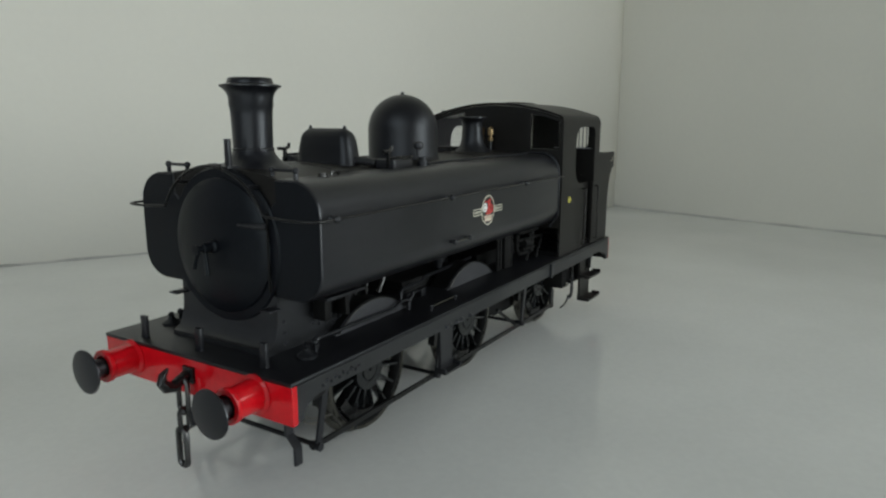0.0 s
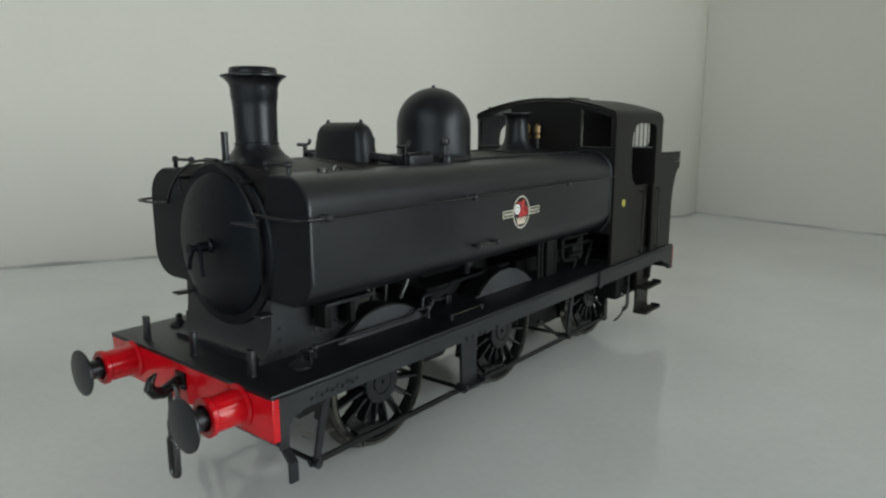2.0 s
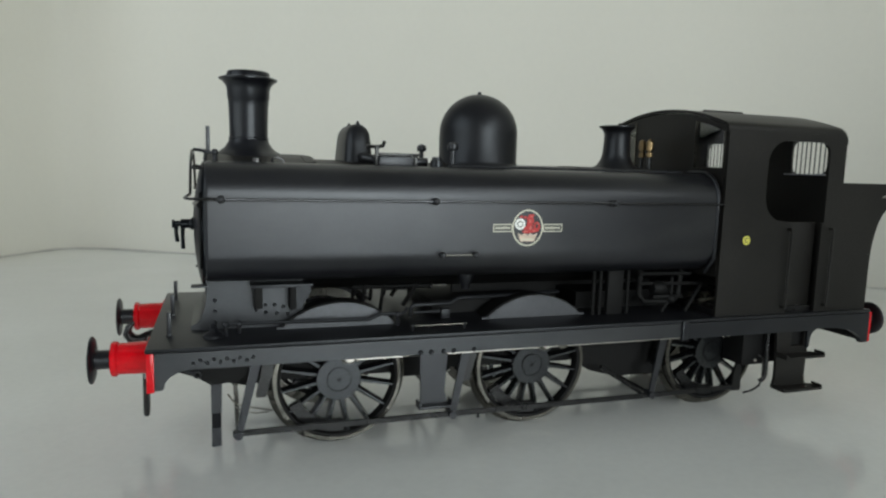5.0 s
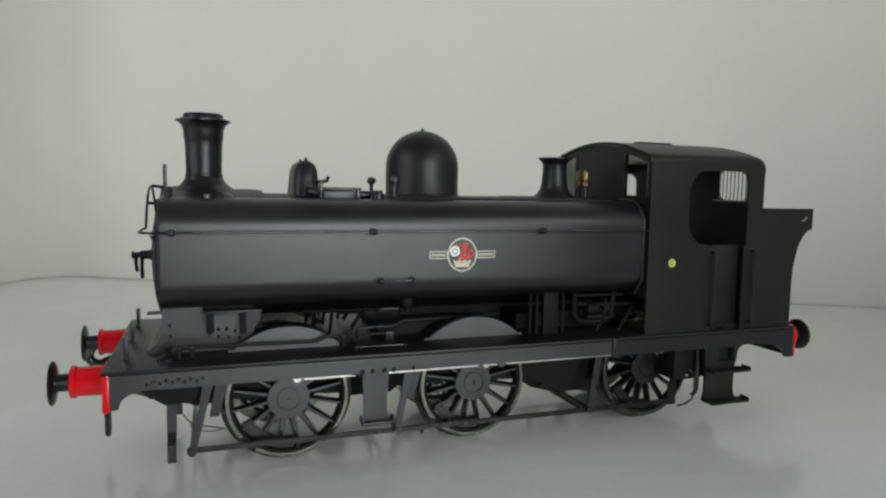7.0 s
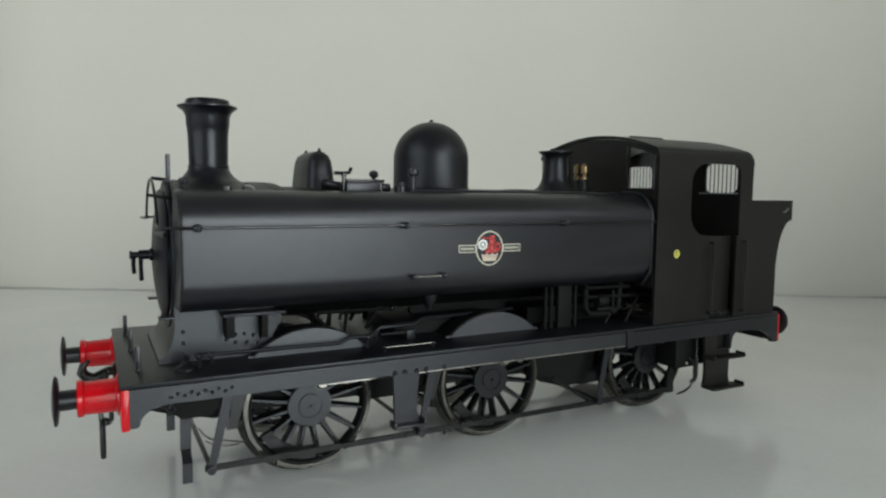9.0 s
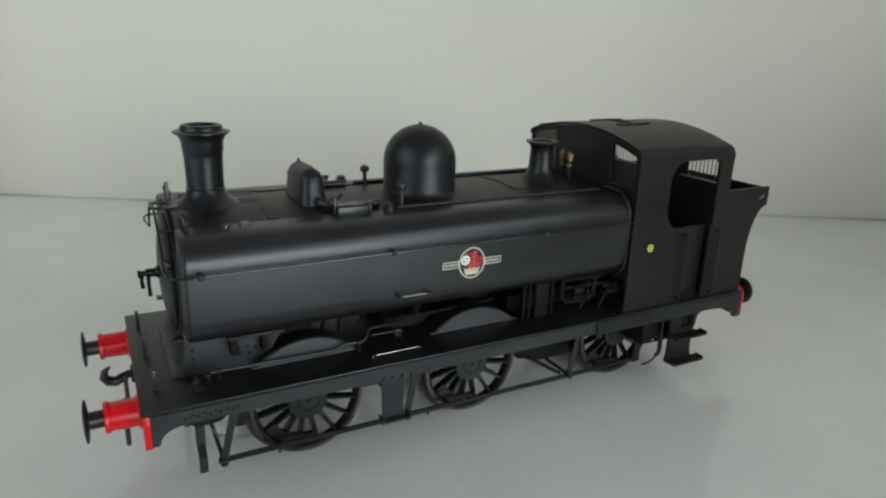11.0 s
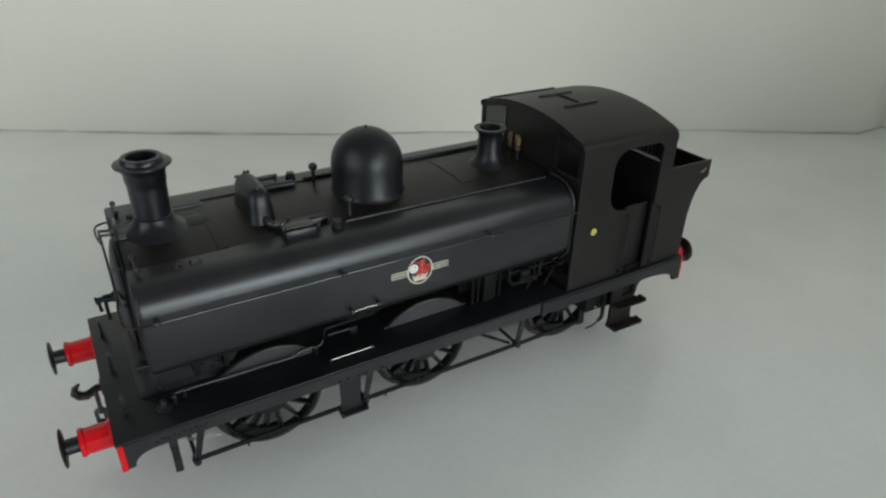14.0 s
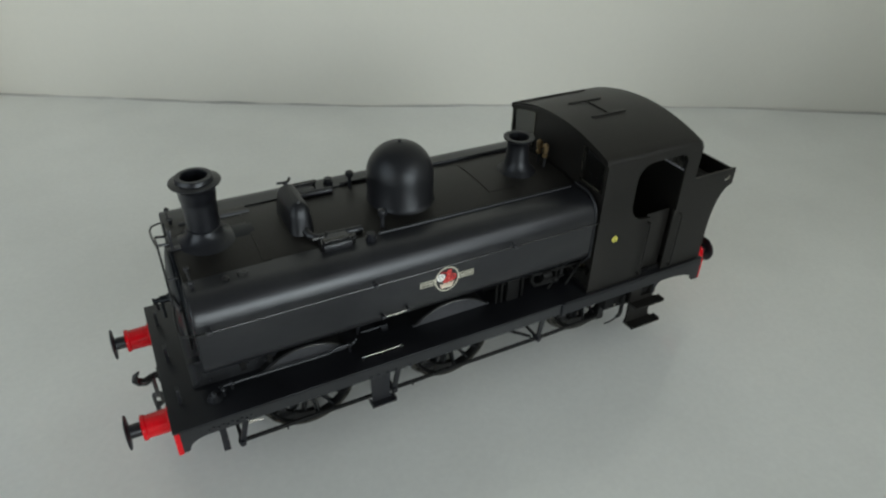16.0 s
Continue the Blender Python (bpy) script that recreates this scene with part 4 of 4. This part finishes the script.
# rods of the inside valve gear, seen under the boiler
for s in (-1, 1):
    for (x0, z0), (x1, z1), r in (((-4.35, 3.0), (-4.2, 3.95), 0.05), ((-3.85, 3.0), (-3.75, 3.95), 0.05), ((-4.6, 3.62), (-2.5, 3.60), 0.05), ((-3.25, 3.1), (-2.85, 3.75), 0.06)):
        bm = B()
        tube(bm, [(x0, s * 0.62, z0), ((x0 + x1) / 2, s * 0.64, (z0 + z1) / 2), (x1, s * 0.62, z1)], r, 8)
        ball(bm, (x1, s * 0.62, z1), r * 1.7)
        add("valve_rod", bm, UNDER, "thin black valve rod")

# ---- frames and underworks ----
for s in (-1, 1):
    bm = B()
    plate(bm, [(-8.9, 2.8), (-8.9, 2.0), (-8.2, 1.75), (-7.2, 1.5), (-6.6, 1.58), (-3.75, 1.55), (-3.6, 1.42), (-2.3, 1.42), (-2.1, 1.58), (1.5, 1.58), (2.0, 1.4), (4.0, 1.4), (4.4, 1.75), (7.2, 1.75), (8.5, 2.0), (10.2, 2.0), (10.2, 2.93), (-7.8, 2.93), (-7.8, 2.8)], "y", s * 1.22, s * 1.30)
    add("main_frame", bm, SHADEBLACK, "black main frame plate")
    bm = B()
    plate(bm, [(-8.25, 2.5), (-7.15, 2.5), (-7.35, 1.95), (-7.72, 1.68), (-7.74, 0.95), (-7.96, 0.95), (-7.96, 1.68), (-8.12, 1.95)], "y", s * 1.5, s * 1.58)
    plate(bm, [(s * 1.5, 0.98), (s * 1.58, 0.98), (s * 1.83, 0.74), (s * 1.83, 0.30), (s * 1.75, 0.30), (s * 1.75, 0.72)], "x", -7.95, -7.745)
    add("guard_iron", bm, BLACK, "black guard iron")
    bm = B()
    plate(bm, [(-8.20, 2.60), (-7.20, 2.60), (-7.22, 2.05), (-7.40, 1.90), (-7.95, 1.86), (-8.18, 2.02)], "y", s * 1.60, s * 2.20)
    add("cylinder_end_cover", bm, SHADEBLACK, "dark rounded block behind the front valance", sharp=50)
    bm = B()
    tube(bm, [(-8.50, s * 2.5, 2.5), (-8.48, s * 2.5, 2.34), (-8.36, s * 2.5, 2.28), (-8.28, s * 2.5, 2.25)], 0.035, 8)
    tube(bm, [(x, s * 2.5, z) for x, z in arc(-8.21, 2.22, 0.07, 0, 330, 12)], 0.028, 6, closed=True)
    add("drain_cock", bm, BLACK, "small drain cock with a round eye")
bm = B()
plate(bm, [(1.5, 3.4), (1.5, 1.55), (2.05, 1.15), (2.9, 0.92), (4.55, 0.92), (4.6, 3.4)], "y", -1.2, 1.2)
add("ashpan", bm, SHADEBLACK, "black ashpan and firebox")
bm = B()
box(bm, -2.6, 0.5, -1.0, 1.0, 2.2, 3.3, 0.1)
add("frame_stretcher", bm, SHADEBLACK, "dark frame stretcher")
# added centre plate, darkens the open gap below the boiler
bm = B()
box(bm, -1.7, 4.7, -0.06, 0.06, 3.0, 4.6, 0)
add("underboiler_blocker", bm, SHADEBLACK, "dark plate added to block light below the boiler")
bm = B()
box(bm, -8.6, -6.6, -1.2, 1.2, 1.9, 2.8, 0.1)
add("cylinder_block", bm, UNDER, "dark cylinder block between the frames")

AX = (-5.075, 0.0, 5.775)
SPOKES = 16
WZ, WR = 1.62, 1.56
def wheel_centre(s):
    bm = B()
    yo, yi = s * 1.66, s * 1.42
    lathe(bm, [(1.44, yi), (1.44, yo), (1.385, yo - s * 0.01), (1.35, yo - s * 0.10), (1.34, yi), (1.44, yi)], (0, 0, 0), "y", 64)
    return bm


def spoke_mesh(s):
    """One tapered spoke along +x."""
    bm, q = B(), []
    yo, yi = s * 1.66, s * 1.36
    for rr, hw in ((0.4, 0.084), (1.37, 0.060)):
        q.append([bm.verts.new((rr, y, hw * c)) for c, y in ((-0.7, yi), (0.7, yi), (1.1, yi + s * 0.10), (0.42, yo - s * 0.04), (-0.42, yo - s * 0.04), (-1.1, yi + s * 0.10))])
    for i in range(6):
        bm.faces.new((q[0][i], q[0][(i + 1) % 6], q[1][(i + 1) % 6], q[1][i]))
    bm.faces.new(q[0])
    bm.faces.new(q[1][::-1])
    return make_mesh("spoke", bm, HUBBLACK)


def wheel_parts(s):
    tyre = B()
    lathe(tyre, [(1.43, s * 1.32), (1.68, s * 1.32), (1.68, s * 1.37), (1.60, s * 1.42), (WR, s * 1.45), (WR - 0.01, s * 1.66), (WR - 0.03, s * 1.68), (1.45, s * 1.68), (1.43, s * 1.60), (1.43, s * 1.32)], (0, 0, 0), "y", 64)
    hub = B()
    lathe(hub, [(0, s * 1.40), (0.52, s * 1.40), (0.53, s * 1.69), (0.52, s * 1.70), (0.31, s * 1.70), (0.30, s * 1.675), (0.275, s * 1.675), (0.265, s * 1.71), (0.05, s * 1.71), (0.035, s * 1.67), (0, s * 1.67)], (0, 0, 0), "y", 40)
    # crank web up to the pin
    lean = math.degrees(math.atan2(0.17, 0.64))
    web = [(x, z) for x, z in arc(0.17, 0.64, 0.29, -lean - 12, 192 - lean, 14)] + arc(0, 0, 0.50, 180 - lean, 210 - lean, 4) + arc(0, 0, 0.30, 200 - lean, -20 - lean, 14) + arc(0, 0, 0.50, -30 - lean, -lean, 4)
    plate(hub, web, "y", s * 1.50, s * 1.695)
    wt = B()
    o = arc(0, 0, 1.31, 208, 276, 14)
    i = arc(0, 0, 1.04, 276, 208, 14)
    plate(wt, o + i, "y", s * 1.50, s * 1.67)
    return tyre, hub, wt


for s in (-1, 1):
    me_c = make_mesh("wheel", wheel_centre(s), SHADEBLACK)
    t, h, w = wheel_parts(s)
    me_s = spoke_mesh(s)
    me_t, me_h, me_w = make_mesh("tyre", t, TYRE), make_mesh("hub", h, HUBBLACK), make_mesh("balance_weight", w, UNDER)
    for x in AX:
        wh = new("wheel", me_c)
        wh.parent, wh.location = loco, (x * CM, 0, WZ * CM)
        wh["label"] = "black spoked driving wheel"
        for k in range(SPOKES):
            sp = new("spoke", me_s)
            sp.parent, sp.rotation_euler = wh, (0, 2 * math.pi * (k + 0.5) / SPOKES, 0)
        for nm, m in (("tyre", me_t), ("hub", me_h), ("balance_weight", me_w)):
            p = new(nm, m)
            p.parent = wh
            if nm == "tyre":
                p["label"] = "dull steel tyre"
    # coupling rod, crank pins at the top
    px, pz, yr0 = 0.17, 2.26, s * 1.98
    bm = B()
    plate(bm, [(-5.075 + px - 0.05, pz - 0.11), (5.775 + px + 0.05, pz - 0.11), (5.775 + px + 0.05, pz + 0.11), (-5.075 + px - 0.05, pz + 0.11)], "y", yr0 - 0.05, yr0 + 0.05)
    rod = add("coupling_rod", bm, STEEL, "bright steel coupling rod")
    for x in AX:
        bm = B()
        lathe(bm, [(0.0, s * 1.70), (0.1, s * 1.70), (0.1, s * 1.90), (0.19, s * 1.90), (0.19, s * 2.06), (0.15, s * 2.07), (0.14, s * 2.05), (0, s * 2.05)], (x + px, 0, pz), "y", 20)
        boss = add("rod_boss", bm, FITTING, "dull steel rod boss", parent=rod)
        bm = B()
        lathe(bm, [(0.135, s * 2.04), (0.135, s * 2.13), (0.11, s * 2.17), (0.05, s * 2.17), (0.04, s * 2.14), (0, s * 2.14)], (x + px, 0, pz), "y", 16)
        add("crank_pin", bm, STEEL, "bright crank pin nut", parent=rod)
    bm = B()
    lathe(bm, [(0, s * 1.92), (0.15, s * 1.92), (0.15, s * 2.05), (0.12, s * 2.07), (0, s * 2.07)], (0.70, 0, pz - 0.02), "y", 18)
    add("rod_knuckle", bm, FITTING, "round steel joint in the rod", parent=rod)
for x in AX:
    bm = B()
    tube(bm, [(x, -1.45, WZ), (x, 1.45, WZ)], 0.2, 16)
    add("axle", bm, DARKSTEEL, "steel axle")
    for s in (-1, 1):
        # block added to darken the gaps behind the spokes
        bm = B()
        plate(bm, [(x - 0.62, 2.3), (x - 0.58, 1.25), (x - 0.42, 1.08), (x + 0.42, 1.08), (x + 0.58, 1.25), (x + 0.62, 2.3)], "y", s * 1.06, s * 1.34)
        add("axlebox", bm, SHADEBLACK, "dark axlebox block added to darken behind the spokes")

# brake gear
for s in (-1, 1):
    yy = s * 1.90
    bm = B()
    plate(bm, [(-7.50, 0.52), (-2.2, 0.50), (3.5, 0.47), (6.72, 0.49), (6.72, 0.61), (3.5, 0.60), (-2.2, 0.63), (-7.50, 0.65)], "y", yy - 0.035, yy + 0.035)
    for x in (-5.95, -1.55):
        tube(bm, [(x, yy, 0.52), (x, yy, 0.40)], 0.035, 8)
    pull = add("brake_pull_rod", bm, UNDER, "thin black brake pull rod")
    for x0, x1 in ((-6.88, -7.38), (-1.85, -2.28), (3.98, 3.58)):
        bm = B()
        plate(bm, [(x0 - 0.17, 2.45), (x0 + 0.05, 2.45), (x1 + 0.08, 0.55), (x1 - 0.08, 0.55)], "y", yy - 0.09, yy - 0.02) if s < 0 else plate(bm, [(x0 - 0.17, 2.45), (x0 + 0.05, 2.45), (x1 + 0.08, 0.55), (x1 - 0.08, 0.55)], "y", yy + 0.02, yy + 0.09)
        lathe(bm, [(0, -0.16), (0.10, -0.16), (0.10, 0.12), (0, 0.12)], (x1, yy, 0.58), "y", 12)
        add("brake_hanger", bm, BLACK, "black brake hanger", pull)
        bm = B()
        plate(bm, [(x0 + 0.06, 2.2), (x0 + 0.34, 2.1), (x0 + 0.12, 1.3), (x0 - 0.1, 1.3)], "y", s * 1.45, s * 1.66)
        add("brake_block", bm, UNDER, "black brake block", pull)
    bm = B()
    tube(bm, [(2.1, s * 1.7, 1.4), (3.4, s * 1.75, 0.58)], 0.06, 8)
    add("brake_stay", bm, UNDER, "diagonal black brake stay", pull)
    bm = B()
    tube(bm, [(-7.60, s * 1.70, 1.46), (-7.50, s * 1.70, 1.30), (-7.38, s * 1.70, 1.19), (-7.22, s * 1.70, 1.13), (-6.95, s * 1.70, 1.07), (-6.62, s * 1.70, 0.98)], 0.022, 6)
    tube(bm, [(-7.45, s * 1.62, 1.12), (-7.25, s * 1.62, 0.98), (-6.98, s * 1.62, 0.92), (-6.70, s * 1.62, 0.93)], 0.016, 6)
    add("sand_pipe", bm, STEEL, "thin bright bent sand pipe")
    bm = B()
    tube(bm, [(6.90, s * 2.62, 2.42), (6.90, s * 2.62, 1.12), (6.86, s * 2.60, 0.98), (6.76, s * 2.56, 0.90)], 0.065, 10)
    add("sand_pipe", bm, UNDER, "upright black sand pipe beside the steps")
    bm = B()
    tube(bm, [(6.98, s * 2.45, 0.95), (6.92, s * 2.42, 0.72), (6.72, s * 2.38, 0.58), (6.45, s * 2.34, 0.52)], 0.032, 8)
    add("sand_pipe", bm, UNDER, "thin black sand pipe curving to the rail")
    bm = B()
    tube(bm, [(6.62, s * 2.60, 1.70), (6.74, s * 2.66, 1.60), (6.76, s * 2.66, 1.05)], 0.018, 8)
    add("brake_wire", bm, DARKSTEEL, "thin dark wire beside the steps")
    bm = B()
    plate(bm, [(6.42, 0.44), (6.70, 0.44), (6.70, 1.15), (6.56, 1.35), (6.44, 1.0)], "y", s * 1.86, s * 1.94)
    add("brake_lever", bm, UNDER, "short black brake lever", pull)
    bm = B()
    box(bm, 6.15, 6.95, min(s * 1.7, s * 2.5), max(s * 1.7, s * 2.5), 1.38, 2.45, 0.06)
    box(bm, 6.85, 8.0, min(s * 1.8, s * 2.6), max(s * 1.8, s * 2.6), 1.45, 2.5, 0.06)
    sandbox = add("rear_sandbox", bm, SHADEBLACK, "black sandbox behind the trailing wheel")
    bm = B()
    ball(bm, (6.60, s * 2.52, 1.52), 0.05)
    add("bolt", bm, STEEL, "small bright bolt", sandbox)
for x in (-7.38, -2.28, 3.58):
    bm = B()
    tube(bm, [(x, -1.8, 0.6), (x, 1.8, 0.6)], 0.06, 8)
    add("brake_cross_beam", bm, UNDER, "black brake cross beam")

# steps
for s in (-1, 1):
    bm = B()
    ys = s * 2.74
    plate(bm, [(-3.40, 2.5), (-2.72, 2.5), (-2.78, 1.5), (-2.70, 1.22), (-3.36, 1.22), (-3.36, 1.5)], "y", ys - 0.04, ys + 0.04)
    st = add("middle_step", bm, BLACK, "black footstep bracket under the footplate")
    bm = B()
    box(bm, -3.45, -2.62, min(s * 2.68, s * 3.0), max(s * 2.68, s * 3.0), 1.16, 1.22, 0.015)
    box(bm, -3.45, -3.40, min(s * 2.68, s * 3.0), max(s * 2.68, s * 3.0), 1.16, 1.32, 0.01)
    box(bm, -2.67, -2.62, min(s * 2.68, s * 3.0), max(s * 2.68, s * 3.0), 1.16, 1.32, 0.01)
    add("tread", bm, BLACK, "step tread", st)
    bm = B()
    plate(bm, [(6.85, 2.5), (8.10, 2.5), (8.02, 2.25), (7.98, 1.7), (7.97, 1.1), (8.04, 0.84), (6.86, 0.84), (6.93, 1.1), (6.92, 1.7)], "y", s * 2.86, s * 2.95, holes=[[(7.40, 1.99), (7.84, 1.99), (7.84, 2.40), (7.40, 2.40)]])
    st = add("cab_step", bm, CABBLACK, "black double cab step with a square hole")
    # added plate that keeps the square hole dark
    bm = B()
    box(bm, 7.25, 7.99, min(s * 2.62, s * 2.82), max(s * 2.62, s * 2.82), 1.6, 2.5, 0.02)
    add("step_hole_shade", bm, SHADEBLACK, "dark plate added to fill the step hole with shade", st)
    for z in (0.84, 1.77):
        bm = B()
        y0, y1 = s * 2.88, s * 3.34
        plate(bm, [(6.88, y0), (8.02, y0), (8.22, s * 3.02), (8.24, y1), (6.90, y1)], "z", z - 0.035, z + 0.03)
        box(bm, 6.88, 6.94, min(y0, y1), max(y0, y1), z, z + 0.09, 0.01)
        plate(bm, [(8.20, z), (8.25, z), (8.22, z + 0.11), (8.18, z + 0.11)], "y", min(s * 3.02, y1), max(s * 3.02, y1))
        add("tread", bm, CABBLACK, "step tread", st)
